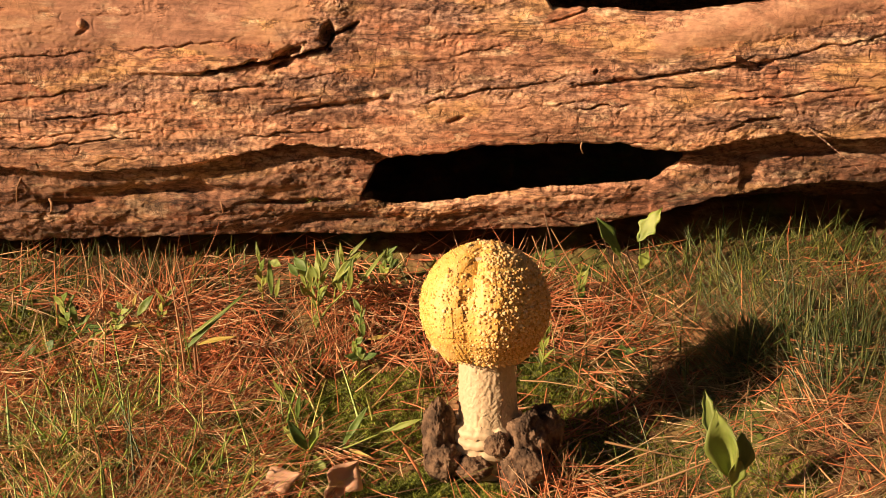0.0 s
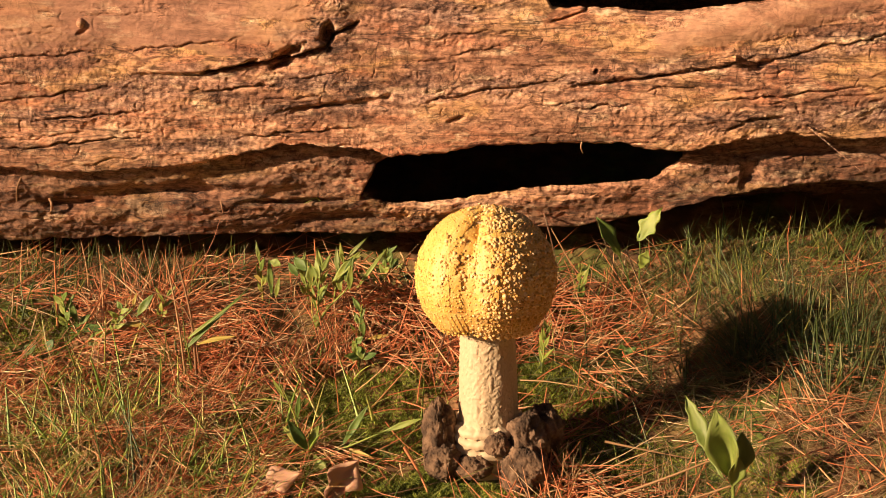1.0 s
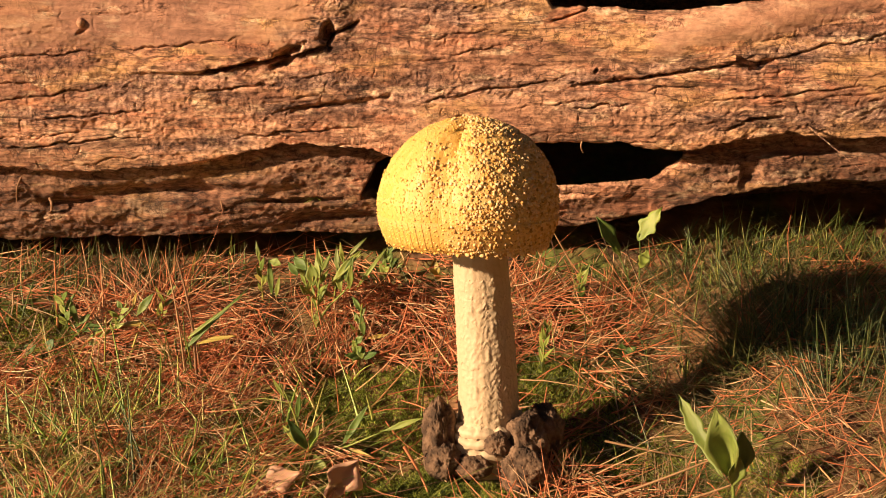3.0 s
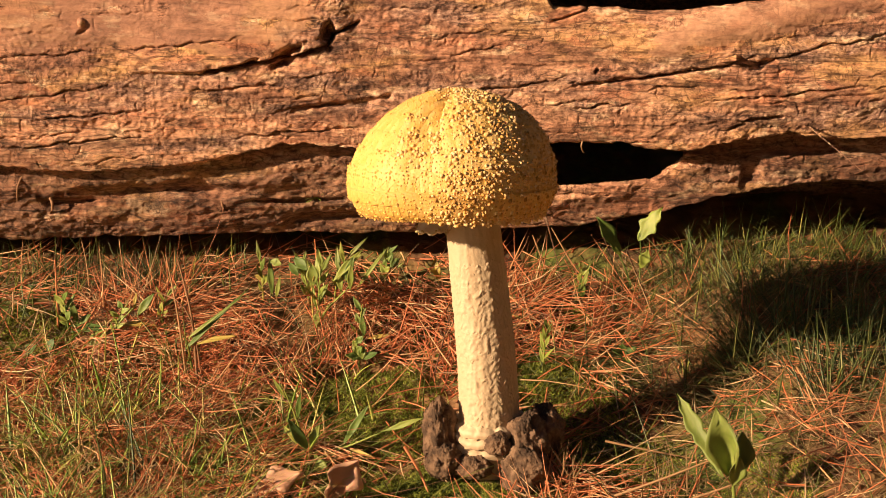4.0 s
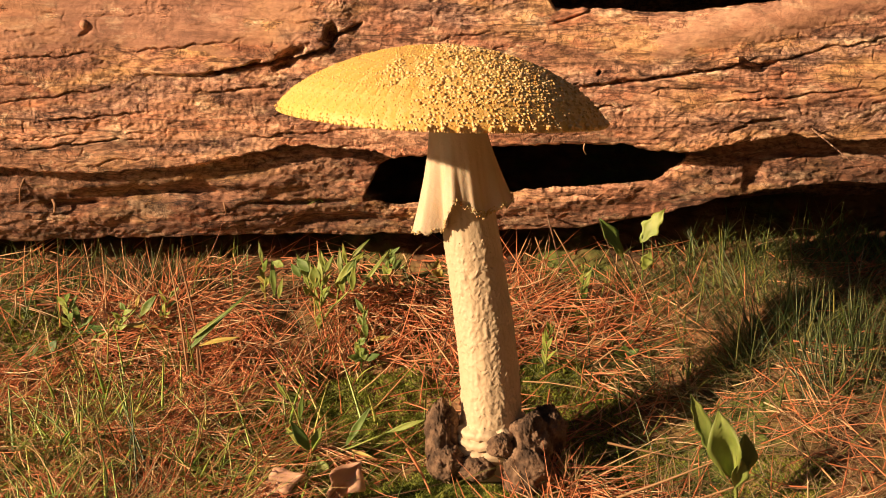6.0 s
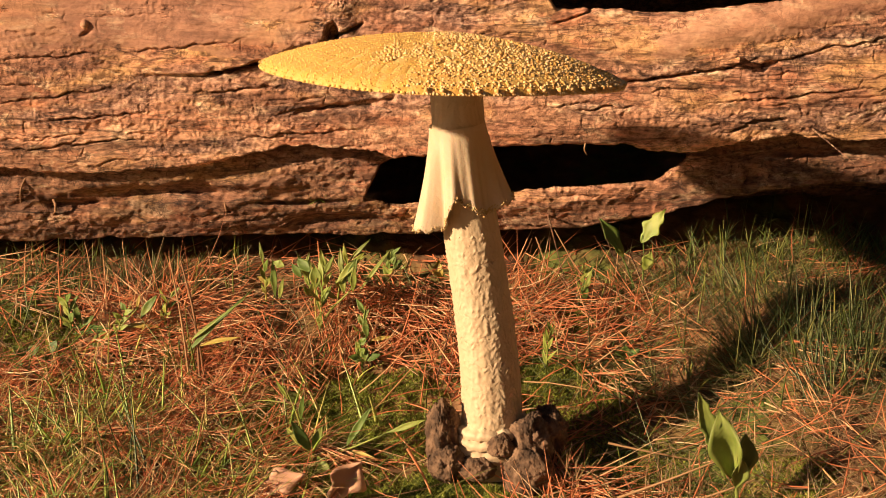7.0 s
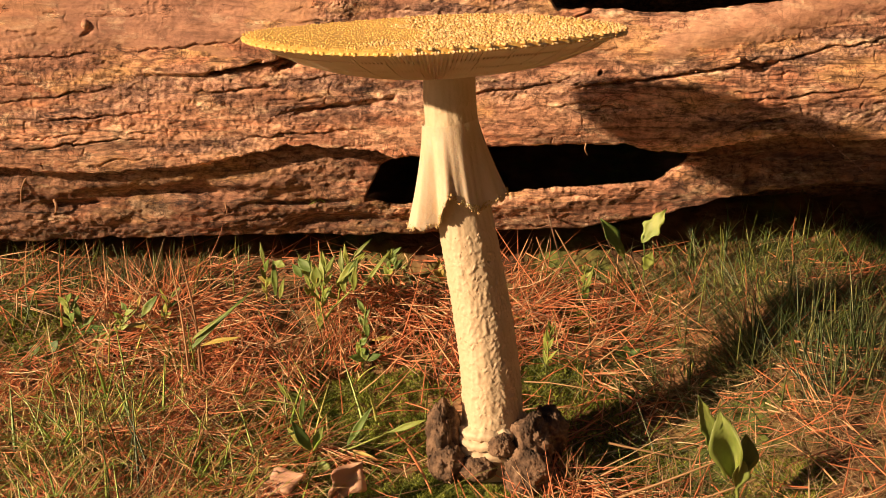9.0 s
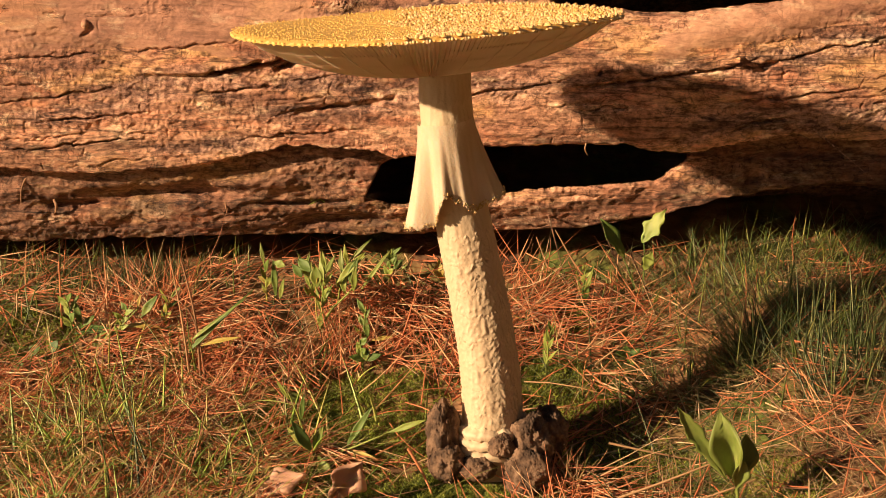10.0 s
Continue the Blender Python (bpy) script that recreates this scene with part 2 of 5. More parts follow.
LEAF = leafy("green_leaf", (0.075, 0.13, 0.02), (0.15, 0.21, 0.035), (0.34, 0.32, 0.06))
PALE_LEAF = leafy("yellow_green_leaf", (0.17, 0.225, 0.038), (0.29, 0.32, 0.06), (0.42, 0.33, 0.06))
WEED_LEAF = leafy("bright_weed_leaf", (0.12, 0.16, 0.028), (0.21, 0.245, 0.05), (0.28, 0.27, 0.06))
DARK_LEAF = leafy("dark_green_leaf", (0.05, 0.10, 0.02), (0.10, 0.16, 0.03), (0.16, 0.18, 0.04))
YELLOW_LEAF = leafy("yellow_leaf", (0.34, 0.25, 0.05), (0.44, 0.34, 0.08), (0.34, 0.18, 0.05))
DEAD_LEAF = leafy("dead_leaf", (0.48, 0.26, 0.16), (0.64, 0.38, 0.25), (0.22, 0.10, 0.06))
TWIG = strands("twig_bark", ((0.0, (0.20, 0.10, 0.05)), (1.0, (0.34, 0.18, 0.09))), 0.8)
# ---- the ground, one sheet out to the horizon ----
def make_ground():
    xs = np.concatenate([-np.geomspace(40, 0.24, 40), np.linspace(-0.232, 0.232, 340), np.geomspace(0.24, 40, 40)])
    ys = np.concatenate([-np.geomspace(40, 0.08, 50), np.linspace(-0.076, 0.17, 200), np.geomspace(0.175, 40, 50)])
    x, y = np.meshgrid(xs, ys)
    pts = np.stack([x, y, land(x, y)], -1)
    tagged(new("ground", grid_mesh("ground", pts, EARTH)), "woodland soil with moss and needle litter", "ground", kind="structure")


make_ground()

# ---- an unseen dark ring, added to hold back sky light, open towards the sun ----
def make_sky_screen():
    mat, t, s = material("dark_screen", 0.9)
    t.links.new(ramp(t, grain(t, 1.5, 6), (0.35, (0.02, 0.022, 0.008)), (0.5, (0.05, 0.05, 0.018)), (0.65, (0.09, 0.075, 0.03))), s.inputs["Base Color"])
    a, h = np.meshgrid(np.linspace(radians(238), radians(528), 220), np.linspace(0, 1, 24))
    r = 7 + 0.8 * layers(a * 9, h * 5, 3, 201)
    z = -0.8 + h * (5.4 + 1.2 * layers(a * 14, a * 0, 3, 202))
    me = grid_mesh("sky_screen", np.stack([r * np.cos(a), r * np.sin(a), z], -1), mat)
    tagged(new("sky_screen", me), "unseen dark ring added to hold back sky light", "backdrop", kind="structure")


make_sky_screen()

# ---- the fallen log ----
LOG_Y, LOG_Z, LOG_R = 0.222, 0.118, 0.131
SHELF = [(-0.2219, 0.0860), (-0.1771, 0.0843), (-0.1436, 0.0816), (-0.1093, 0.0843), (-0.0865, 0.0880), (-0.0636, 0.0937), (-0.0323, 0.0918), (-0.0189, 0.0884), (-0.0009, 0.0892), (0.0148, 0.0928), (0.0484, 0.0940), (0.0708, 0.0937), (0.0845, 0.0909), (0.0968, 0.0904), (0.1155, 0.0952), (0.1376, 0.0980), (0.1602, 0.0956), (0.2046, 0.0980)]
HOLE_TOP = [(-0.0335, 0.0697), (-0.0269, 0.0836), (-0.0189, 0.0884), (-0.0009, 0.0892), (0.0148, 0.0928), (0.0484, 0.0940), (0.0708, 0.0937), (0.0845, 0.0909), (0.0968, 0.0904)]
HOLE_LOW = [(-0.0335, 0.0697), (-0.0196, 0.0662), (-0.0009, 0.0670), (0.0153, 0.0697), (0.0384, 0.0731), (0.0661, 0.0749), (0.0845, 0.0762), (0.0932, 0.0826), (0.0984, 0.0883)]
GAP_LOW = [(0.0396, 0.1526), (0.0429, 0.1478), (0.0648, 0.1478), (0.0801, 0.1463), (0.0933, 0.1467), (0.1129, 0.1492), (0.1370, 0.1518)]
FOOT = [(-0.2346, 0.0487), (-0.1870, 0.0487), (-0.0911, 0.0522), (-0.0342, 0.0510), (0.0511, 0.0540), (0.0860, 0.0602), (0.1198, 0.0710), (0.1424, 0.0749), (0.2110, 0.0783)]
CRACK = [(-0.0956, 0.1225), (-0.0713, 0.1269), (-0.0580, 0.1291), (-0.0459, 0.1328), (-0.0421, 0.1377), (-0.0315, 0.1429)]
CRACK_B = [(0.0499, 0.1174), (0.0697, 0.1194), (0.0916, 0.1227), (0.1113, 0.1256), (0.1156, 0.1287), (0.1234, 0.1256)]
CRACK_C = [(0.1137, 0.1034), (0.1237, 0.1043), (0.1347, 0.1052)]
CRACK_D = [(0.0397, 0.1420), (0.0473, 0.1437), (0.0582, 0.1478)]
CRACK_E = [(-0.0631, 0.1066), (-0.0475, 0.1095), (-0.0319, 0.1105), (-0.0186, 0.1141)]
LIMB = [(0.0607, 0.1278), (0.0803, 0.1339), (0.1021, 0.1390), (0.1370, 0.1471), (0.2006, 0.1635)]
SEAM = [(-0.2190, 0.1038), (-0.1736, 0.1123), (-0.1290, 0.1163), (-0.0849, 0.1141), (-0.0406, 0.1185), (0.0000, 0.1152), (0.0256, 0.1185), (0.0476, 0.1208), (0.1721, 0.1339), (0.2009, 0.1360)]


def split(x, z, points, width, depth):
    """A crack along a line of the wood, tapering out at both ends."""
    x0, x1 = points[0][0], points[-1][0]
    inside = step(x0, x0 + 0.006, x) * (1 - step(x1 - 0.003, x1, x))
    away = z - line(x, points) - rough(x * 300, z * 0, 71) * 0.0006
    w = width * (0.6 + 0.4 * rough(x * 180, 0 * z, 72))
    return depth * inside * np.exp(-(away / w) ** 2)


# stained and rotten patches of the face: across, up, half width, half height
WORN = [(0.022, 0.1175, 0.034, 0.0055), (0.072, 0.1205, 0.030, 0.0050), (0.105, 0.1260, 0.020, 0.0050), (0.150, 0.1330, 0.034, 0.0060), (-0.046, 0.1370, 0.013, 0.0110), (-0.050, 0.1205, 0.016, 0.0050), (-0.045, 0.1095, 0.030, 0.0060),
        (-0.118, 0.1175, 0.034, 0.0045), (-0.092, 0.1195, 0.022, 0.0070), (-0.145, 0.1075, 0.022, 0.0035), (0.005, 0.1480, 0.022, 0.0060), (-0.020, 0.1180, 0.020, 0.0060), (0.115, 0.1030, 0.020, 0.0050), (0.155, 0.1060, 0.030, 0.0060), (-0.095, 0.0945, 0.024, 0.0030), (0.060, 0.1085, 0.018, 0.0030)]
# hollows broken into the face: across, up, half width, half height, depth
PITS = [(-0.0445, 0.1384, 0.0026, 0.0036, 0.010), (-0.0600, 0.1312, 0.0048, 0.0017, 0.008), (-0.0630, 0.1262, 0.0042, 0.0012, 0.006), (-0.0745, 0.1275, 0.0032, 0.0008, 0.004), (-0.1402, 0.1386, 0.0018, 0.0008, 0.0015), (0.0597, 0.1232, 0.0007, 0.0008, 0.004),
        (0.0052, 0.1043, 0.0030, 0.0008, 0.003), (0.1240, 0.1262, 0.0036, 0.0014, 0.004)]
# troughs in the wood below the shelf
TROUGHS = [(-0.1150, 0.0722, 0.034, 0.0030, 0.0050), (-0.1520, 0.0672, 0.012, 0.0020, 0.0050), (-0.0610, 0.0672, 0.018, 0.0010, 0.0040), (-0.0750, 0.0760, 0.016, 0.0040, -0.0030), (-0.0560, 0.0840, 0.018, 0.0040, -0.0020), (-0.0440, 0.0590, 0.018, 0.0030, 0.0060), (0.1250, 0.0790, 0.004, 0.0060, 0.0030), (0.1500, 0.0890, 0.030, 0.0016, 0.0030)]
# long open seams along the grain
LONG = [((-0.1260, 0.1312), (-0.0760, 0.1366), 0.0005), ((-0.1790, 0.1108), (-0.1290, 0.1180), 0.0004), ((-0.1790, 0.0915), (-0.1190, 0.0968), 0.0006), ((-0.1790, 0.1285), (-0.1330, 0.1310), 0.0004), ((-0.0700, 0.1065), (-0.0300, 0.1120), 0.0011), ((-0.0100, 0.1105), (0.0480, 0.1215), 0.0007),
        ((0.0480, 0.1176), (0.1190, 0.1262), 0.0009), ((0.1080, 0.0998), (0.1330, 0.1060), 0.0010), ((0.1250, 0.1275), (0.1790, 0.1400), 0.0007), ((0.1000, 0.1110), (0.1700, 0.1180), 0.0004), ((-0.1650, 0.1035), (-0.1150, 0.1080), 0.0005), ((0.0500, 0.1085), (0.0750, 0.1105), 0.0006), ((-0.0850, 0.0965), (-0.0300, 0.1010), 0.0005), ((-0.1000, 0.1150), (-0.0640, 0.1185), 0.0006)]


def weathering(x, z):
    """How far the face is stained and rotten, from 0 to 1."""
    best = np.maximum.reduce([1.3 - np.hypot((x - a) / rx, (z - b - 0.08 * (x - a)) / rz) for a, b, rx, rz in WORN])
    return step(-0.15, 0.75, best + 0.55 * layers(x * 45, z * 90, 4, 58))


def seams(xs, z):
    """Thin cracks with a lifted upper edge, along the grain, and short ones across it."""
    out = np.zeros(z.shape)
    r = random.Random(23)
    runs = [(a, b, 0.6 * w, 0.0018) for a, b, w in LONG]
    for _ in range(170):
        x0, z0, long = r.uniform(-0.22, 0.22), r.uniform(0.05, 0.158), 0.006 + 0.034 * r.random() ** 2
        runs.append(((x0, z0), (x0 + long, z0 + long * r.uniform(0.02, 0.15)), r.uniform(0.00015, 0.00034), r.uniform(0.0004, 0.0012)))
    for n, (a, b, w, deep) in enumerate(runs):
        i, j = np.searchsorted(xs, (a[0], b[0]))
        if j - i < 4:
            continue
        xr, zr = xs[i:j][None], z[:, i:j]
        q = (xr - a[0]) / (b[0] - a[0])
        path = a[1] + (b[1] - a[1]) * q + 0.0013 * layers(xr * 110, 0 * xr + n * 3.7, 4, 81)
        taper = np.sin(math.pi * np.clip(q, 0, 1)) ** 0.5
        away = zr - path
        wide = w * taper * (0.75 + 0.5 * rough(xr * 260, 0 * xr + n, 82)) + 0.0001
        out[:, i:j] += deep * taper * np.exp(-(away / wide) ** 2)
        out[:, i:j] -= deep * 0.3 * taper * step(0, 0.0006, away) * np.exp(-np.clip(away, 0, 1) / 0.0030)
    for n in range(90):
        x0, z0, tall = r.uniform(-0.21, 0.21), r.uniform(0.085, 0.157), r.uniform(0.002, 0.007)
        i, j = np.searchsorted(xs, (x0 - 0.003, x0 + 0.003))
        if j - i < 6:
            continue
        xr, zr = xs[i:j][None], z[:, i:j]
        path = x0 + r.uniform(-0.4, 0.4) * (zr - z0) + 0.0013 * layers(zr * 260, 0 * zr + n * 2.3, 2, 83)
        taper = np.clip(1 - ((zr - z0) / tall * 2) ** 2, 0, 1)
        out[:, i:j] += 0.0006 * taper * np.exp(-((xr - path) / 0.00022) ** 2)
    return out


def make_log():
    nx, ns = 1300, 560
    xs = np.linspace(-0.225, 0.235, nx)
    ang = np.linspace(radians(-62), radians(55), ns)
    x, a = np.meshgrid(xs, ang)
    z = LOG_Z + LOG_R * np.sin(a)
    # the grain climbs to one side and wavers
    zz = z - 0.075 * x - 0.004 * rough(x * 20, z * 14, 50) - 0.0012 * rough(x * 70, z * 40, 51)
    depth = layers(x * 7, zz * 22, 2, 20) * 0.0016 + layers(x * 30, zz * 70, 3, 30) * 0.00022
    rotten = step(-0.15, 0.3, layers(x * 11, z * 24, 2, 59))
    stain = weathering(x, z)
    rotten = np.maximum(rotten, stain)
    # thin layers that have flaked off, one behind the other
    f = 2.4 * layers(x * 10, zz * 36, 4, 52)
    k = np.floor(f)
    depth += 0.00032 * (k + step(0.0, 0.10, f - k)) * (0.3 + 0.7 * rotten)
    # crumbling where it is rotten
    depth += (0.25 + 0.75 * rotten) * (layers(x * 130, zz * 240, 2, 37) * 0.00030 + np.abs(layers(x * 280, zz * 420, 2, 38)) * 0.00050)
    depth += seams(xs, z)
    # smooth barkless limb
    limb_line = line(x, LIMB)
    on_limb = np.exp(-((z - limb_line) / 0.0085) ** 2) * step(LIMB[0][0], LIMB[2][0], x)
    depth = depth * (1 - 0.85 * on_limb) - 0.0035 * on_limb
    # smooth upper face on one end
    calm = step(0.004, 0.02, z - line(x, SEAM) - 0.003) * (1 - step(-0.06, -0.04, x))
    depth *= 1 - 0.25 * calm
    # the shelf: the wood below is set back
    edge = line(x, SHELF) + 0.0012 * layers(x * 120, 0 * z, 3, 61)
    below = edge - z
    back = 0.0044 + 0.0046 * step(-0.12, -0.06, x) * (1 - 0.45 * step(0.08, 0.12, x)) + 0.0018 * rough(x * 18, 0 * z, 62)
    depth += step(-0.0004, 0.0006, below) * (back - 0.14 * np.clip(below, 0, 0.026))
    # troughs and a bark plate in the rotten wood below it
    for tx, tz, rx, rz, deep in TROUGHS:
        depth += deep * np.exp(-((x - tx) / rx) ** 4 - ((z - tz - 0.02 * (x - tx) - 0.0012 * layers(x * 70, 0 * z, 3, 75)) / rz) ** 2)
    depth += step(0.0, 0.003, below) * (layers(x * 45, zz * 120, 3, 64) * 0.0010 + np.abs(layers(x * 150, zz * 230, 2, 65)) * 0.0007)
    # the foot: it turns under
    foot = line(x, FOOT) + 0.0015 * layers(x * 60, 0 * z, 3, 66)
    depth += step(-0.001, 0.004, foot - z) * (0.032 + 0.02 * step(0.06, 0.10, x))
    # cracks
    for px, pz, rx, rz, deep in PITS:
        ragged_ = 1 + 0.8 * layers(x * 300, z * 300, 3, 77)
        depth += deep * np.exp(-np.hypot((x - px) / rx, (z - pz - 0.35 * (x - px)) / rz) ** 3 * ragged_)
    depth += split(x, z, CRACK, 0.0010, 0.006) + split(x, z, CRACK_B, 0.0006, 0.004)
    depth += split(x, z, CRACK_C, 0.0008, 0.003) + split(x, z, CRACK_D, 0.0006, 0.003) + split(x, z, CRACK_E, 0.002, 0.002)
    above = z - line(x, CRACK)
    depth -= 0.0025 * step(0.0, 0.001, above) * (1 - step(0.012, 0.03, above)) * step(CRACK[0][0] - 0.04, CRACK[0][0], x) * (1 - step(CRACK[4][0], CRACK[5][0], x))
    # the two openings into the hollow; the sheet's rows are drawn to their rims
    ragged = 0.0006 * layers(x * 200, z * 20, 3, 67)
    from_top, from_low = line(x, HOLE_TOP) - z + ragged, z - line(x, HOLE_LOW) + ragged
    in_hole = (x > HOLE_TOP[0][0]) & (x < HOLE_TOP[-1][0])
    in_gap = (x > GAP_LOW[0][0]) & (x < GAP_LOW[-1][0])
    from_gap = np.where(in_gap, np.minimum(z - line(x, GAP_LOW) + ragged, 0.175 - z), -1)
    inside = np.where(in_hole, np.minimum(from_top, from_low), -1)
    open_ = np.maximum(inside, from_gap)
    reach = LOG_R * np.cos(a) * (ang[1] - ang[0]) * 0.55
    at_rim = np.abs(open_) < reach
    z_rim = z + np.where(at_rim, np.where(in_hole & (from_top < from_low) & (inside > from_gap), open_, -open_), 0)
    open_ = np.where(at_rim, 0, open_)
    depth += step(-0.0016, 0.0006, open_) * 0.0030
    pts = np.stack([x, LOG_Y - LOG_R * np.cos(a) + depth, z_rim], -1)
    worst = np.maximum.reduce([open_[:-1, :-1], open_[1:, :-1], open_[:-1, 1:], open_[1:, 1:]])
    keep = worst < reach[:-1, :-1] * 0.5
    me = grid_mesh("fallen_log", pts, WOOD, keep)
    worn = me.attributes.new("weathering", "FLOAT", "POINT")
    worn.data.foreach_set("value", weathering(*np.array([v.co for v in me.vertices]).T[[0, 2]]).astype(np.float32))
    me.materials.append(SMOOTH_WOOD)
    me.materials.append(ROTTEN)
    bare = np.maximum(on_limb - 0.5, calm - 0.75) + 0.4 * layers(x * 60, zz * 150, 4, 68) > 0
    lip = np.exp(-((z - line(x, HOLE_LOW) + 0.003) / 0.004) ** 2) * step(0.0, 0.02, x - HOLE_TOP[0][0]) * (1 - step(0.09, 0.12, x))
    # below the shelf edge, except the hole's lip, the face takes the darker wood
    under_shelf = (below + 0.002 * rough(x * 50, z * 90, 69) > 0.0004) & (lip < 0.5)
    kind = np.where(under_shelf, 2, np.where(bare, 1, 0))
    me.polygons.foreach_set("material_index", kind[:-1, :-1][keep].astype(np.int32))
    log = new("fallen_log", me)
    tagged(log, "weathered orange-brown hollow rotting log lying on the grass", "log")
    # the rest of the round, and the hollow inside
    th = np.linspace(radians(54.5), radians(298.5), 64)
    xb, b = np.meshgrid(np.linspace(-0.9, 0.9, 120), th)
    rb = LOG_R + layers(xb * 12, b * 6, 3, 80) * 0.004
    part("back_wood", grid_mesh("back_wood", np.stack([xb, LOG_Y - rb * np.cos(b), LOG_Z + rb * np.sin(b)], -1), WOOD), log)
    for name, lo, hi in (("end_wood", -0.9, -0.2245), ("end_wood", 0.2345, 0.9)):
        xe, e = np.meshgrid(np.linspace(lo, hi, 90), np.linspace(radians(-62), radians(55), 90))
        re = LOG_R - layers(xe * 16, (LOG_Z + LOG_R * np.sin(e)) * 60, 4, 20) * 0.0022
        part(name, grid_mesh(name, np.stack([xe, LOG_Y - re * np.cos(e), LOG_Z + re * np.sin(e)], -1), WOOD), log)
    for end in (-0.9, 0.9):
        re, e = np.meshgrid(np.linspace(0.096, 0.1318, 12), np.linspace(0, 2 * math.pi, 96, endpoint=False), indexing="ij")
        face = np.stack([end + 0.004 * layers(re * 60, e * 5, 3, 86), LOG_Y - re * np.cos(e), LOG_Z + re * np.sin(e)], -1)
        part("end_face", grid_mesh("end_face", face, ROTTEN, wrap=True), log)
    xc, c = np.meshgrid(np.linspace(-0.3, 0.3, 120), np.linspace(radians(70), radians(300), 60))
    rc = 0.112 + layers(xc * 30, c * 4, 3, 85) * 0.006
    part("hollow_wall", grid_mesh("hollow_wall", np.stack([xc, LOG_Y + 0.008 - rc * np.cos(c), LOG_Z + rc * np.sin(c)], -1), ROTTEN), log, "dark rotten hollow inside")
    # a knot and a lifted splinter on the face
    n, m = 12, 20
    q, al = np.meshgrid(np.linspace(0.05, math.pi / 2, n), np.linspace(0, 2 * math.pi, m, endpoint=False), indexing="ij")
    dome = np.stack([np.sin(q) * np.cos(al) * 0.0017, -np.cos(q) * 0.0022, np.sin(q) * np.sin(al) * 0.0021], -1)
    part("knot", grid_mesh("knot", dome, SMOOTH_WOOD, wrap=True), log, "", pose(*(-0.1405, 0.0937, 0.1420)))
    a, b, c = Vector((0.1050, 0.0908, 0.1270)), Vector((0.1127, 0.0855, 0.1296)), Vector((0.1221, 0.0902, 0.1258))
    wedge = [a, b + Vector((0, 0, 0.0012)), b - Vector((0, 0, 0.0012)), c + Vector((0, 0, 0.0005)), c - Vector((0, 0, 0.0010)), b + Vector((0, 0.003, 0))]
    part("splinter", mesh_of("splinter", wedge, [(0, 2, 1), (1, 2, 4, 3), (0, 1, 5), (0, 5, 2), (1, 3, 5), (2, 5, 4), (3, 4, 5)], WOOD, False), log)
    return log


make_log()

# ---- the mushroom ----
# seconds; place of the cap's top across and up; half the cap's width; bend from top to rim (degrees); lean to the side (degrees); depth of the fold; nod (degrees)
STAGES = [
    (0.0, (0.0142, 0.0800), 0.0219, 138, 0, 0.0034, -6),
    (0.5, (0.0143, 0.0864), 0.0226, 138, 0, 0.0034, -6),
    (1.0, (0.0145, 0.0925), 0.0237, 135, 0, 0.0034, -6),
    (1.5, (0.0147, 0.0985), 0.0242, 132, 0, 0.0032, -6),
    (2.0, (0.0139, 0.1055), 0.0256, 128, 0, 0.0031, -6),
    (2.5, (0.0119, 0.1165), 0.0280, 117, 1, 0.0027, -6),
    (3.8, (0.0048, 0.1307), 0.0336, 102, 2, 0.0022, -7),
    (4.5, (0.0024, 0.1369), 0.0382, 85, 2.5, 0.0017, -8),
    (5.0, (0.0011, 0.1423), 0.0451, 64, 3, 0.0012, -8),
    (5.5, (0.0004, 0.1455), 0.0498, 50, 3, 0.0008, -8),
    (5.7, (0.0002, 0.1462), 0.0513, 47, 3, 0.0003, -7.5),
    (6.8, (-0.0004, 0.1505), 0.0578, 25, 3, 0.0, -4.5),
    (7.5, (-0.0013, 0.1521), 0.0586, 16, 2.2, 0.0, -4),
    (8.5, (-0.0033, 0.1513), 0.0598, 2, 0, 0.0, -3),
    (9.0, (-0.0042, 0.1511), 0.0604, -3, -1.4, 0.0, -3),
    (10.0, (-0.0064, 0.1516), 0.0615, -8, -3.0, 0.0, -3),
]
# seconds; height of the veil's foot
VEIL_FOOT = [(0.0, 0.0460), (0.5, 0.0522), (1.0, 0.0581), (1.5, 0.0632), (2.0, 0.0701), (2.5, 0.0778), (3.8, 0.0875), (4.5, 0.0883), (5.0, 0.0887), (5.5, 0.0891), (6.8, 0.0899), (7.5, 0.0907), (8.5, 0.0911), (10.0, 0.0915)]
FOOT_AT = Vector((0.0160, 0.0, 0.004))
# seconds; where the stalk meets the cap, sideways of the cap's top
STALK_TOP = [(0.0, 0.0), (2.5, 0.0012), (4.5, 0.0046), (5.5, 0.0036), (7.5, 0.0040), (10.0, 0.0056)]
TIMES = [0.0, 0.5, 1.0, 1.5, 2.0, 2.5, 3.1, 3.8, 4.5, 5.0, 5.5, 6.1, 6.8, 7.5, 8.2, 9.0, 10.0]
RINGS, SECTORS = 8, 36
UP_TO = 0.0712  # the longest way from the cap's top to its rim
WIDEST = 0.0655


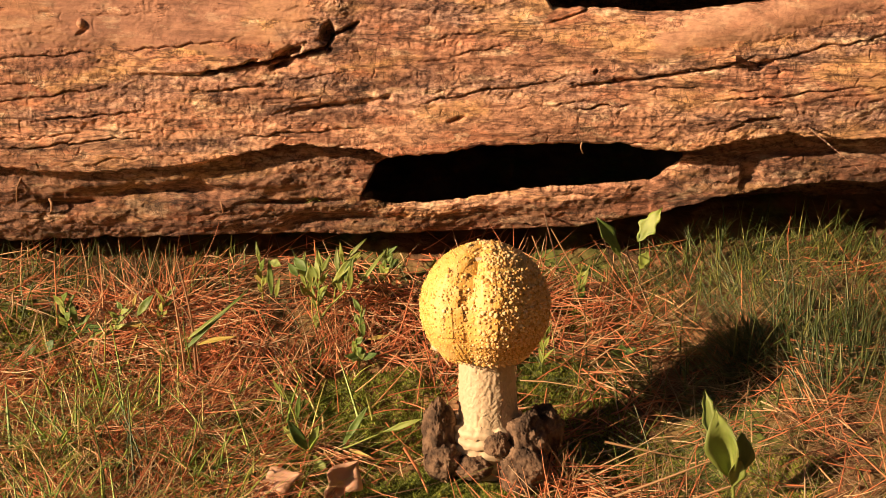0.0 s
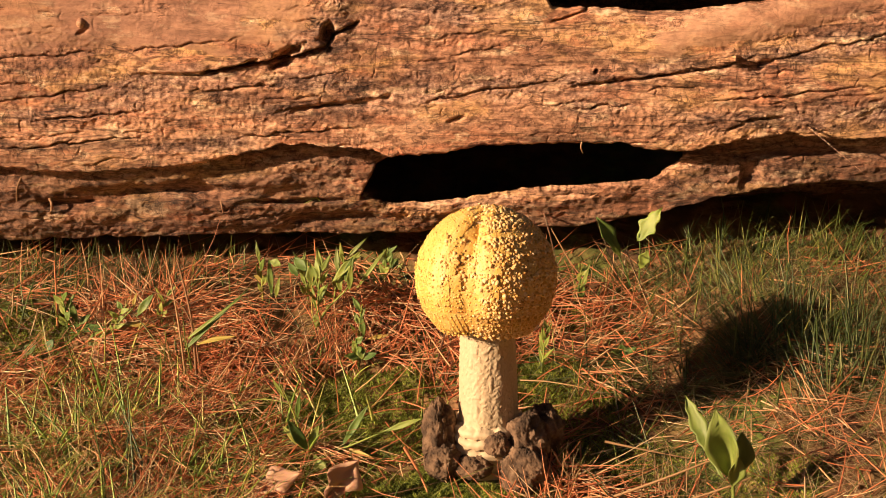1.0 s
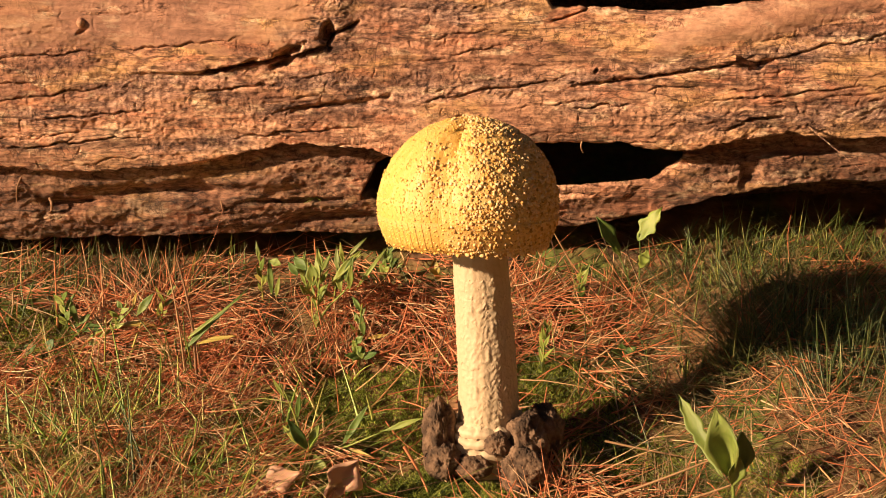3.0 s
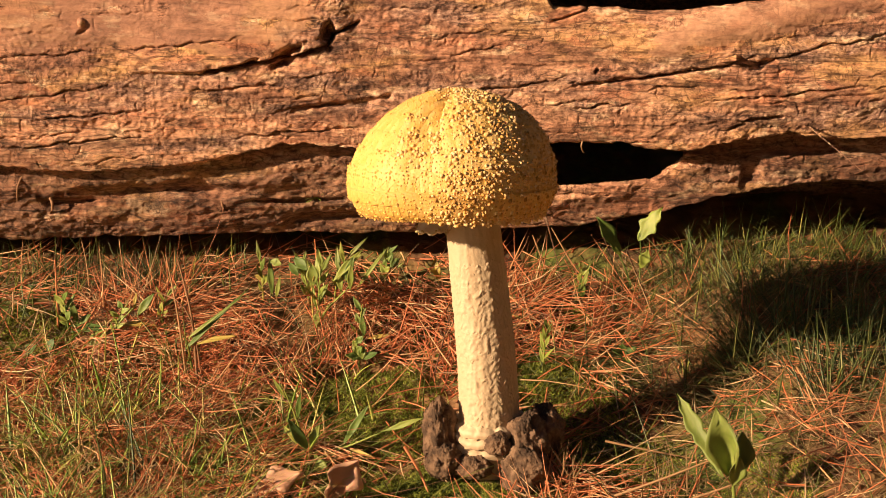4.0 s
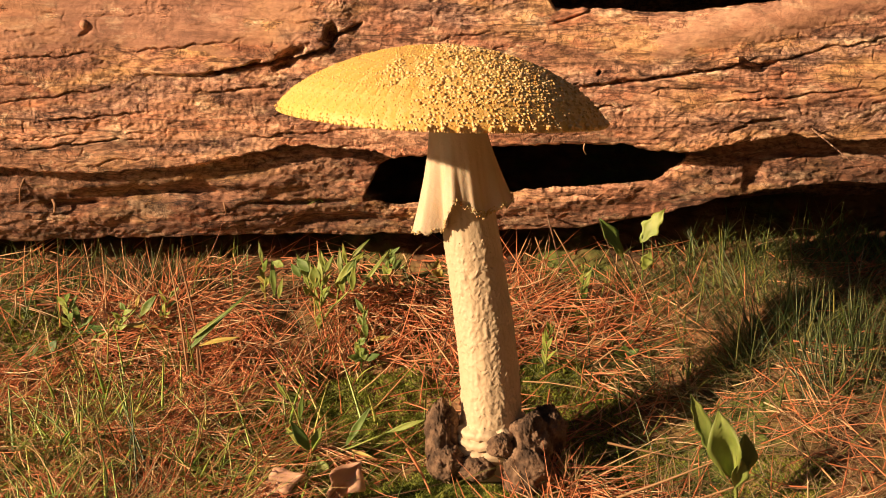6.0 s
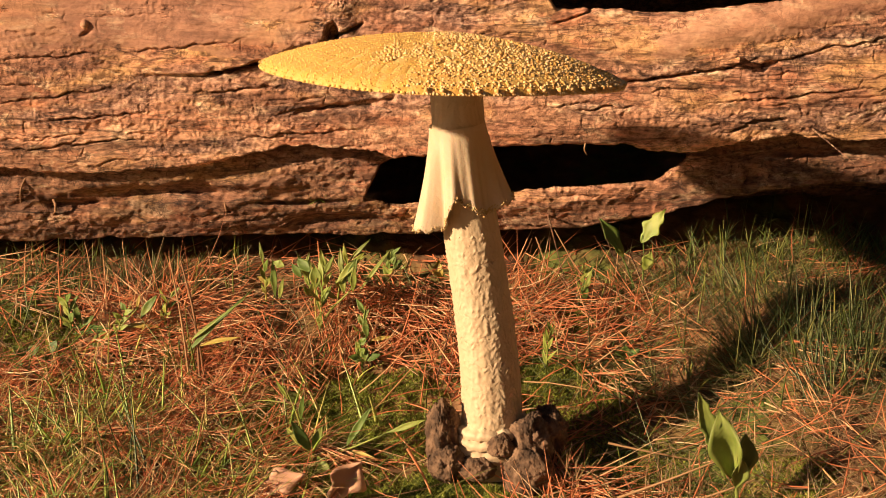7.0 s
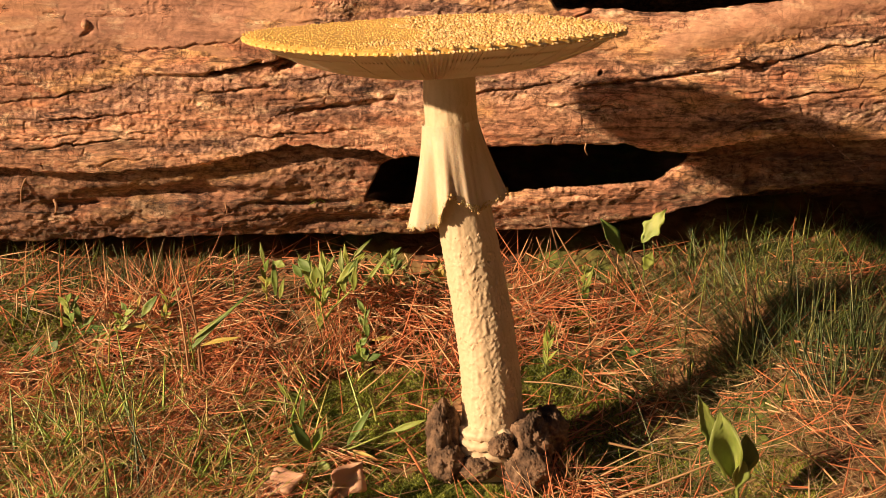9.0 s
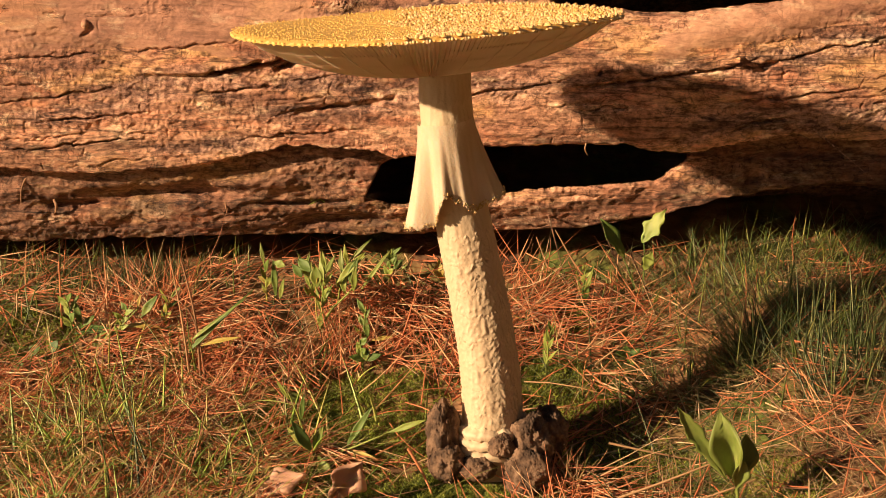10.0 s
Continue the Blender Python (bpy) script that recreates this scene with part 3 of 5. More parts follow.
def smooth_at(t, ts, vs):
    """A smooth curve through the values, with no overshoot."""
    ts, vs = np.asarray(ts), np.asarray(vs, float)
    d = np.diff(vs) / np.diff(ts)
    m = np.concatenate([[d[0]], np.where(d[1:] * d[:-1] > 0, 2 * d[1:] * d[:-1] / (d[1:] + d[:-1] + 1e-12), 0), [d[-1]]])
    i = int(np.clip(np.searchsorted(ts, t) - 1, 0, len(d) - 1))
    h = ts[i + 1] - ts[i]
    q = (t - ts[i]) / h
    return float(vs[i] * (1 + 2 * q) * (1 - q) ** 2 + vs[i + 1] * q * q * (3 - 2 * q) + h * (m[i] * q * (1 - q) ** 2 - m[i + 1] * q * q * (1 - q)))


@lru_cache(None)
def stage(t):
    ts = [s[0] for s in STAGES]
    pick = [smooth_at(t, ts, [v(s) for s in STAGES]) for v in (lambda s: s[1][0], lambda s: s[1][1], lambda s: s[2], lambda s: s[3], lambda s: s[4], lambda s: s[5], lambda s: s[6])]
    return tuple(pick)


@lru_cache(None)
def meridian(t, side):
    """The cap's outline at a time, towards one of 24 sides: shares of the way from its top to its rim, radius, height under the top, slope."""
    _, _, half, bend, _, _, _ = stage(t)
    s = np.linspace(0, 1, 200)
    full = math.exp(-((t - 4.6) / 1.2) ** 2)
    out = []
    for k in (1, 1 + full * (0.4 if side < 6 or side > 18 else 0.2) * math.cos(side * math.pi / 12)):
        # the rim curls in while the cap is half open
        th = radians(bend) * s ** k + full * radians(34) * step(0.72, 1.0, s)
        r = np.concatenate([[0], np.cumsum(np.cos((th[1:] + th[:-1]) / 2))]) / 199
        z = np.concatenate([[0], np.cumsum(np.sin((th[1:] + th[:-1]) / 2))]) / 199
        out.append((r * half / r.max(), z * half / r.max(), th))
    # uneven shoulders, but one level rim
    (_, even, _), (r, z, th) = out
    return s, r, z * (1 + (even[-1] / z[-1] - 1) * z / z[-1]) if abs(z[-1]) > 0.002 else z, th


def profile(t, u, alpha):
    s, r, z, th = meridian(t, round(alpha / (2 * math.pi) * 24) % 24)
    return float(np.interp(u, s, r)), float(np.interp(u, s, z)), float(np.interp(u, s, th))


def plate_pose(t, u, alpha):
    r, down, th = profile(t, u, alpha)
    fold = stage(t)[5]
    away = (math.degrees(alpha) + 107 + 180) % 360 - 180
    dent = fold * math.exp(-(away / 15.0) ** 2) * math.sin(math.pi * min(1, u)) ** 0.7
    slope = -dent * 2 * away / 15.0 ** 2 * 180 / math.pi / max(r, 0.008)
    dent += 0.0006 * math.sin(3 * alpha + 1.0) * u * min(1, t / 5)
    ex = Vector((math.cos(th) * math.cos(alpha), math.cos(th) * math.sin(alpha), -math.sin(th)))
    ey = Vector((-math.sin(alpha), math.cos(alpha), 0))
    ey = (ey - ex.cross(ey) * max(-0.6, min(0.6, slope))).normalized()
    ez = ex.cross(ey)
    p = Vector((r * math.cos(alpha), r * math.sin(alpha), -down)) - ez * dent
    m = Matrix((ex, ey, ez)).transposed().to_4x4()
    m.translation = p
    return m


def cap_pose(t):
    x, z, _, _, lean, _, nod = stage(t)
    return pose(x, 0, z, nod, lean, 0)


def wart(heap, p, n, size, seed):
    """A small blunt cone with uneven sides."""
    r = random.Random(seed)
    n = Vector(n).normalized()
    a = n.orthogonal().normalized()
    b = n.cross(a)
    k = 6
    tip = n + a * r.uniform(-0.6, 0.6) + b * r.uniform(-0.6, 0.6)
    rings = []
    for level, wide in ((-0.3, 1.15), (0.30, 0.88), (0.72, 0.42)):
        ring = []
        for i in range(k):
            ang = 2 * math.pi * (i + 0.3 * level) / k
            w = wide * size * r.uniform(0.62, 1.25)
            ring.append(Vector(p) + tip * level * size * 0.9 + (a * math.cos(ang) + b * math.sin(ang)) * w)
        rings.append(ring)
    verts = [v for ring in rings for v in ring] + [Vector(p) + tip * size * 0.85]
    faces = []
    for lv in range(2):
        for i in range(k):
            j = (i + 1) % k
            faces.append((lv * k + i, lv * k + j, (lv + 1) * k + j, (lv + 1) * k + i))
    faces += [(2 * k + i, 2 * k + (i + 1) % k, 3 * k) for i in range(k)]
    heap.add(verts, faces)


def plate_meshes(long, wide, seed, proud=1.0, rim=False):
    """A slightly arched scale of skin, and the warts that sit on it."""
    n = 7
    a, b = np.meshgrid(np.linspace(-1, 1, n), np.linspace(-1, 1, n), indexing="ij")
    # corners pulled in, so that the outline is rounded
    px, py = a * long / 2 * (1 - 0.08 * b * b), b * wide / 2 * (1 - 0.08 * a * a)
    pz = -px ** 2 / (2 * 0.044) - py ** 2 / (2 * 0.030)
    edge = np.maximum(abs(a), abs(b)) > 0.99
    pz = pz - np.where(edge, 0.0004, 0)
    if rim:
        # the margin is rounded and turns down
        pz = -px ** 2 / (2 * 0.044) - py ** 2 / (2 * 0.045) - 0.0015 * np.clip((a - 0.5) / 0.5, 0, 1) ** 2
    heap = Heap()
    idx = np.arange(n * n).reshape(n, n)
    quads = [(idx[i, j], idx[i + 1, j], idx[i + 1, j + 1], idx[i, j + 1]) for i in range(n - 1) for j in range(n - 1)]
    heap.add(np.stack([px, py, pz], -1).reshape(-1, 3), quads)
    r = random.Random(seed)
    warts = Heap()
    count = max(3, int(long * wide / (0.0015 ** 2)))
    spots = []
    tries = 0
    while len(spots) < count and tries < 1500:
        tries += 1
        s = (r.uniform(-0.46, 0.46) * long, r.uniform(-0.46, 0.46) * wide)
        if all((s[0] - q[0]) ** 2 + (s[1] - q[1]) ** 2 > 0.00105 ** 2 for q in spots):
            spots.append(s)
    for i, (sx, sy) in enumerate(spots):
        sz = -sx ** 2 / 0.088 - sy ** 2 / 0.060
        wart(warts, (sx, sy, sz), (sx / 0.044, sy / 0.03, 1), proud * (0.00022 + 0.00080 * r.random() ** 2.0), seed * 100 + i)
    if rim:
        for i in range(8):
            sy = r.uniform(-0.46, 0.46) * wide
            wart(warts, (0.47 * long, sy, -0.0016 - sy * sy / 0.09), (1, 0, r.uniform(-0.3, 0.6)), r.uniform(0.00025, 0.0007), seed * 100 + 60 + i)
    return heap.mesh("cap_scale", SKIN), warts


def gill_mesh(long, u):
    """A wedge of thin folded gills under the cap, deeper towards the stalk; its sides meet the next wedges."""
    folds, cols = 8, 5
    rows = 2 * folds + 1
    wide = 2 * math.pi * WIDEST * u / SECTORS * 1.015
    verts, faces = [], []
    for j in range(rows):
        for i in range(cols):
            q = i / (cols - 1) - 0.5
            uu = min(1, max(0, u + q * long / UP_TO))
            deep = 0.0012 + 0.0118 * (1 - uu ** 3)
            deep -= 0.0013 * min(1, 0.3 + 3 * (1 - uu)) * (j % 2)
            verts.append((q * long, (j / (rows - 1) - 0.5) * wide * (1 + q * long / UP_TO / u), -deep))
    for j in range(rows - 1):
        for i in range(cols - 1):
            a = j * cols + i
            faces.append((a, a + cols, a + cols + 1, a + 1))
    return mesh_of("gill", verts, faces, GILL, False)


MOVES = []  # (object, function of time that gives its pose)


def make_mushroom():
    thing = new("mushroom")
    tagged(thing, "yellow warty mushroom with cream stalk, ragged ring and opening cap", "mushroom")
    # bulb at the foot, with ragged collars
    n, m = 30, 72
    q, al = np.meshgrid(np.linspace(0, 1, n), np.linspace(0, 2 * math.pi, m, endpoint=False), indexing="ij")
    r = 0.0128 - 0.0016 * q + 0.0006 * np.sin(q * 19) + 0.0006 * layers(np.cos(al) * 3 + 5, np.sin(al) * 3 + q * 6, 3, 90)
    r = r * (1 - 0.55 * step(0.93, 1.0, q))
    pts = np.stack([r * np.cos(al), r * np.sin(al), -0.012 + q * 0.026 + 0.0008 * rough(al * 2.0, q * 0, 91)], -1)
    part("bulb", grid_mesh("bulb", pts, STALK, wrap=True), thing, "cream bulb with ragged collars", pose(*FOOT_AT))
    # ragged collars left by the veil round the bulb
    for up, rad, seed in ((0.0026, 0.0146, 1), (0.0060, 0.0143, 2), (0.0092, 0.0137, 3)):
        n, m = 9, 90
        q, al = np.meshgrid(np.linspace(0, 1, n), np.linspace(0, 2 * math.pi, m, endpoint=False), indexing="ij")
        wave = layers(np.cos(al) * 2.5 + seed * 7, np.sin(al) * 2.5, 3, 110)
        r = rad - 0.0022 * np.abs(q - 0.35) ** 1.3 + 0.0005 * wave
        r = np.where(q > 0.8, r - 0.0016, r)
        h = up + 0.0016 * wave + 0.0010 * layers(np.cos(al) * 5, np.sin(al) * 5 + seed * 3, 2, 112) * q + q * 0.0030 - np.where(q < 0.15, 0.0004, 0)
        part("collar", grid_mesh("collar", np.stack([r * np.cos(al), r * np.sin(al), h], -1), STALK, wrap=True), thing, "", pose(*FOOT_AT))
    # stalk: short rough sleeves that slide apart as it stretches
    sleeves = 15
    for i in range(sleeves):
        v = (i + 0.5) / sleeves
        rad = 0.0107 - 0.0022 * v
        warty = 1.0 if v < 0.62 else 0.15
        n, m = 30, 150
        q, al = np.meshgrid(np.linspace(-0.5, 0.5, n), np.linspace(0, 2 * math.pi, m, endpoint=False), indexing="ij")
        flake = layers(al / (2 * math.pi) * 52, (q + i) * 7, 3, 95)
        seamless = 1 - step(5.6, 6.1, al)
        rr = rad - 0.00025 * q + warty * 0.00042 * np.maximum(0, flake) * seamless + 0.0002 * layers(np.cos(al) * 4, np.sin(al) * 4 + q + i, 2, 97)
        rr = rr - 0.0010 * step(0.36, 0.5, q) - 0.00025 * step(0.40, 0.5, -q)
        length = 0.0122
        pts = np.stack([rr * np.cos(al), rr * np.sin(al), q * length + 0.0016 * layers(np.cos(al) * 3, np.sin(al) * 3 + i * 5, 3, 99)], -1)
        heap = Heap()
        idx = np.arange(n * m).reshape(n, m)
        idx = np.concatenate([idx, idx[:, :1]], 1)
        heap.add(pts.reshape(-1, 3), np.stack([idx[:-1, :-1], idx[:-1, 1:], idx[1:, 1:], idx[1:, :-1]], -1).reshape(-1, 4).tolist())
        r_ = random.Random(300 + i)
        for k in range(int(45 * warty)):
            a_, h_ = r_.uniform(0, 2 * math.pi), r_.uniform(-0.42, 0.42)
            wart(heap, ((rad - 0.0001) * math.cos(a_), (rad - 0.0001) * math.sin(a_), h_ * length), (math.cos(a_), math.sin(a_), r_.uniform(0.0, 1.4)), 0.00012 + 0.00022 * r_.random() ** 2, 7000 + 100 * i + k)
        ob = part("stalk_sleeve", heap.mesh("stalk_sleeve", STALK), thing)
        MOVES.append((ob, lambda t, v=v: stalk_pose(t, v)))
    # ring, hanging as a pleated skirt
    n, m = 40, 160
    q, al = np.meshgrid(np.linspace(0, 1, n), np.linspace(0, 2 * math.pi, m, endpoint=False), indexing="ij")
    deg = (np.degrees(al) + 180) % 360 - 180

    def hump(at, wide):
        return np.exp(-(((deg - at + 180) % 360 - 180) / wide) ** 2)

    pleat = 0.0063 * hump(-168, 28) - 0.0030 * hump(-135, 9) + 0.0012 * hump(-115, 14) - 0.0022 * hump(-60, 45) + 0.0042 * hump(-8, 20) - 0.0012 * hump(-38, 12) + 0.0004 * np.sin(9 * al) + 0.0002 * np.sin(23 * al)
    flare = 0.0094 + 0.0036 * q ** 1.5 + pleat * q ** 1.2
    low = -np.interp(deg, [-180, -140, -125, -104, -85, -50, -10, 30, 120, 180], [-0.002, -0.002, 0.0, 0.0085, 0.005, 0.001, 0.0045, 0.0045, 0, -0.002])
    low = low + 0.0009 * layers(np.cos(al) * 14, np.sin(al) * 14, 3, 102)
    hang = 0.0315 * (1 - q) - low * q
    inner = flare - 0.0009
    outer_pts = np.stack([flare * np.cos(al), flare * np.sin(al), hang], -1)
    inner_pts = np.stack([inner * np.cos(al), inner * np.sin(al), hang], -1)[::-1]
    pts = np.concatenate([outer_pts, inner_pts], 0)
    skirt = part("ring", grid_mesh("ring", pts, VEIL, wrap=True), thing, "pleated cream ring with a ragged edge")
    MOVES.append((skirt, veil_pose))
    fringe = Heap()
    for k in range(520):
        j = random.randrange(m)
        p = outer_pts[-1, j] + np.array([0, 0, random.uniform(-0.0005, 0.0016)])
        wart(fringe, p, (math.cos(al[0, j]), math.sin(al[0, j]), random.uniform(-1.2, 0.2)), 0.00014 + 0.0004 * random.random() ** 3, 9000 + k)
    MOVES.append((tagged(part("ragged_edge", fringe.mesh("ragged_edge", RAGGED), thing, "brownish ragged rim of the ring"), kind="stuff"), veil_pose))
    # cap: a crown piece that carries scales, warts and gills
    n, m = 10, 36
    q, al = np.meshgrid(np.linspace(0.01, 1, n), np.linspace(0, 2 * math.pi, m, endpoint=False), indexing="ij")
    r = q * 0.0042
    pts = np.stack([r * np.cos(al), r * np.sin(al), -r ** 2 / 0.05 - 0.0003], -1)
    cap = part("cap", grid_mesh("cap", pts, SKIN, wrap=True), thing, "domed yellow cap studded with pale warts")
    MOVES.append((cap, cap_pose))
    for j in range(RINGS):
        u = (j + 0.62) / (RINGS + 0.12)
        count = (12, 24, 36)[j] if j < 3 else SECTORS * (2 if j > RINGS - 3 else 1)
        long = UP_TO / RINGS * 1.30
        wide = 2 * math.pi * WIDEST * min(1, u + 0.07) / count * 1.22
        rim = j == RINGS - 1
        # lower warts on one side
        shapes = [plate_meshes(long, wide, 10 * j + k, (0.88, 0.88, 0.42, 0.42)[k], rim) for k in range(4)]
        shapes = [(a, b.mesh("warts", FLAT_WART if k > 1 else WART)) for k, (a, b) in enumerate(shapes)]
        for k in range(count):
            loose = 0.0 if rim else 1.0
            alpha = 2 * math.pi * (k + 0.5 * (j % 2) + loose * random.uniform(-0.12, 0.12)) / count
            uu = u + loose * random.uniform(-0.012, 0.012)
            move = lambda t, uu=uu, alpha=alpha: plate_pose(t, uu, alpha)
            skin, warts = shapes[(k * 7 + j) % 2 + (2 if math.cos(alpha) + random.uniform(-0.4, 0.4) < -0.25 else 0)]
            MOVES.append((part("cap_scale", skin, cap), move))
            MOVES.append((tagged(part("wart_crust", warts, cap), kind="stuff"), move))
    for j in range(1, RINGS):
        u = (j + 0.5) / RINGS if j < RINGS - 1 else (j + 0.44) / RINGS
        gills = gill_mesh(UP_TO / RINGS * (1.05 if j < RINGS - 1 else 0.9), u)
        for k in range(SECTORS):
            MOVES.append((part("gill", gills, cap), lambda t, u=u, alpha=2 * math.pi * k / SECTORS: plate_pose(t, u, alpha)))
    return thing


def stalk_axis(t):
    """The stalk's foot and top at a time."""
    x, z = stage(t)[:2]
    return FOOT_AT, Vector((x + smooth_at(t, [s[0] for s in STALK_TOP], [s[1] for s in STALK_TOP]), 0, z - 0.0125))


def stalk_at(t, v):
    """A point of the stalk's curved axis, and how far it leans there (degrees)."""
    low, top = stalk_axis(t)
    q = max(0.0, (v - 0.08) / 0.92)
    dx, dz = top.x - low.x, top.z - low.z
    return Vector((low.x + dx * q * q * (3 - 2 * q), 0, low.z + dz * v)), math.degrees(math.atan(dx * 6.5 * q * (1 - q) / dz))


def stalk_pose(t, v):
    p, lean = stalk_at(t, v)
    return pose(p.x, 0, p.z, 0, lean, 0)


def veil_pose(t):
    z = smooth_at(t, [s[0] for s in VEIL_FOOT], [s[1] for s in VEIL_FOOT])
    low, top = stalk_axis(t)
    a, b = (stalk_at(t, (h - low.z) / (top.z - low.z))[0] for h in (z + 0.004, min(z + 0.030, top.z)))
    tilt = math.degrees(math.atan2(b.x - a.x, max(0.004, b.z - a.z)))
    return pose(a.x, 0, z, 0, tilt, 0)


make_mushroom()

# ---- litter and grass ----
def ribbon(heap, p, way, up, length, width, bend, rows=4, flat=True):
    """A tapering blade or needle: it starts at p, goes along way and bends towards up."""
    way, up = np.asarray(way, float), np.asarray(up, float)
    way = way / np.linalg.norm(way)
    side = np.cross(way, up)
    side = side / (np.linalg.norm(side) + 1e-9)
    nrm = np.cross(side, way)
    verts, faces = [], []
    for i in range(rows):
        q = i / (rows - 1)
        c = np.asarray(p) + way * length * q + up * bend * length * q * q
        w = width * (1 - 0.85 * q ** 1.6) * 0.5
        verts += [c - side * w, c + nrm * w * (0.35 if flat else 1.2), c + side * w]
    for i in range(rows - 1):
        a, b = 3 * i, 3 * i + 3
        faces += [(a, a + 1, b + 1, b), (a + 1, a + 2, b + 2, b + 1), (a + 2, a, b, b + 2)]
    heap.add(verts, faces)


FOOT_X = 0.0174
MOSSY = [((-0.0220, 0.0180), 0.026), ((0.0420, 0.0360), 0.026), ((-0.0450, -0.0120), 0.018), ((0.0560, 0.0040), 0.022), ((-0.0080, -0.0330), 0.040), ((-0.0460, 0.0240), 0.014), ((-0.0201, 0.0402), 0.020), ((0.0031, -0.0191), 0.030), ((-0.0109, 0.0032), 0.012), ((0.0380, 0.0475), 0.018), ((0.0684, -0.0051), 0.018), ((-0.0706, 0.0157), 0.012), ((0.0410, 0.0276), 0.012), ((-0.1295, -0.0056), 0.016), ((0.1085, -0.0292), 0.020), ((-0.0391, 0.0372), 0.010), ((-0.1617, 0.0703), 0.02), ((0.0512, 0.0811), 0.010)]


def mossy(x, y):
    best = np.maximum.reduce([1 - np.hypot(x - c[0], (y - c[1]) * 1.2) / r for c, r in MOSSY])
    return best + 0.4 * layers(x * 60, y * 60, 2, 131)


def near_foot(x, y, r):
    return (x - FOOT_X) ** 2 + (y + 0.002) ** 2 < r * r


def ribbons(name, mat, p, way, up, length, width, bend, rows=4, flat=True):
    """Many blades or needles in one mesh: arrays of places, directions and sizes."""
    n = len(p)
    way = way / np.linalg.norm(way, axis=1, keepdims=True)
    side = np.cross(way, up)
    side = side / (np.linalg.norm(side, axis=1, keepdims=True) + 1e-9)
    nrm = np.cross(side, way)
    q = np.linspace(0, 1, rows)[None, :, None]
    c = p[:, None] + way[:, None] * length[:, None, None] * q + up[:, None] * (bend * length)[:, None, None] * q * q
    w = width[:, None, None] * (1 - 0.85 * q ** 1.6) * 0.5
    co = np.stack([c - side[:, None] * w, c + nrm[:, None] * w * (0.35 if flat else 1.2), c + side[:, None] * w], 2).reshape(-1, 3)
    one = []
    for i in range(rows - 1):
        a, b = 3 * i, 3 * i + 3
        one += [(a, a + 1, b + 1, b), (a + 1, a + 2, b + 2, b + 1), (a + 2, a, b, b + 2)]
    quads = (np.asarray(one)[None] + (np.arange(n) * rows * 3)[:, None, None]).reshape(-1, 4)
    return quads_mesh(name, co, quads, mat)


def spots(count, share, back=0.125, foot=0.02):
    """Random places on the ground, thinned by a share from 0 to 1."""
    x, y = rng.uniform(-0.22, 0.23, count * 14), rng.uniform(-0.07, back, count * 14)
    good = (rng.random(len(x)) < share(x, y)) & ~near_foot(x, y, foot)
    return x[good][:count], y[good][:count]


def scatter_needles():
    def share(x, y):
        return (0.27 + 0.42 * rough(x * 22, y * 22, 141)) * (1 - 0.93 * step(0.0, 0.25, mossy(x, y))) * (1 - 0.84 * step(0.03, 0.09, x)) * (1 - 0.3 * step(0.06, 0.12, x) * step(-0.02, 0.03, y)) * (1 - 0.85 * step(0.085, 0.108, y)) * (1 - 0.25 * (1 - step(-0.14, -0.08, x)))

    x, y = spots(8200, share, foot=0.017)
    n = len(x)
    # needles lie in loose sheaves
    a = rough(x * 16, y * 16, 140) * 4.0 + rng.normal(0, 0.9, n)
    length = rng.uniform(0.008, 0.036, n)
    ex, ey = x + length * np.cos(a), y + length * np.sin(a)
    ok = ~near_foot(ex, ey, 0.013) & (mossy(ex, ey) < 0.6)
    x, y, a, length = x[ok], y[ok], a[ok], length[ok]
    n = len(x)
    slope = (ground_z(x + 0.01 * np.cos(a), y + 0.01 * np.sin(a)) - ground_z(x, y)) / 0.01
    way = np.stack([np.cos(a), np.sin(a), slope + np.abs(rng.normal(0.04, 0.17, n))], 1)
    p = np.stack([x, y, land(x, y) + rng.uniform(0, 0.005, n)], 1)
    me = ribbons("pine_needles", NEEDLE, p, way, np.stack([rng.normal(0, 0.5, n), rng.normal(0, 0.5, n), np.ones(n)], 1), length, rng.uniform(0.00042, 0.00074, n), rng.normal(-0.06, 0.22, n), 5, False)
    tagged(new("pine_needles", me), "fallen rust-red pine needles strewn over the ground", "needles", kind="stuff")


def grass_field(name, mat, count, density, length, width, lie, label, category="grass", back=0.118, rows=5, foot=0.02):
    x, y = spots(count, density, back, foot)
    n = len(x)
    a = rng.uniform(0, 2 * math.pi, n)
    up = np.maximum(0.05, rng.normal(lie, 0.25, n))
    long = rng.uniform(*length, n) * (1 - 0.35 * step(0.08, 0.11, y))
    way = np.stack([np.cos(a), np.sin(a), up * 1.6], 1)
    droop = np.stack([np.cos(a) * 0.7, np.sin(a) * 0.7, -0.5 + 0 * a], 1)
    p = np.stack([x, y, land(x, y) - 0.001], 1)
    me = ribbons(name, mat, p, way, droop, long, rng.uniform(*width, n), rng.uniform(0.05, 0.5, n), rows)
    tagged(new(name, me), label, category, kind="stuff")


def green_share(x, y):
    right = step(0.05, 0.10, x) * step(0.015, 0.05, y)
    fore = (1 - step(-0.12, -0.05, x)) * (1 - step(0.02, 0.06, y))
    by_log = step(0.085, 0.11, y) * (step(0.06, 0.1, x) + 0.6 * (1 - step(-0.10, -0.06, x)))
    left = (1 - step(-0.06, 0.0, x)) * (1 - step(0.06, 0.09, y))
    return np.clip(0.06 + 0.5 * right + 0.10 * fore + 0.08 * left + 0.5 * by_log, 0, 1) * (0.6 + 0.4 * rough(x * 30, y * 30, 145))


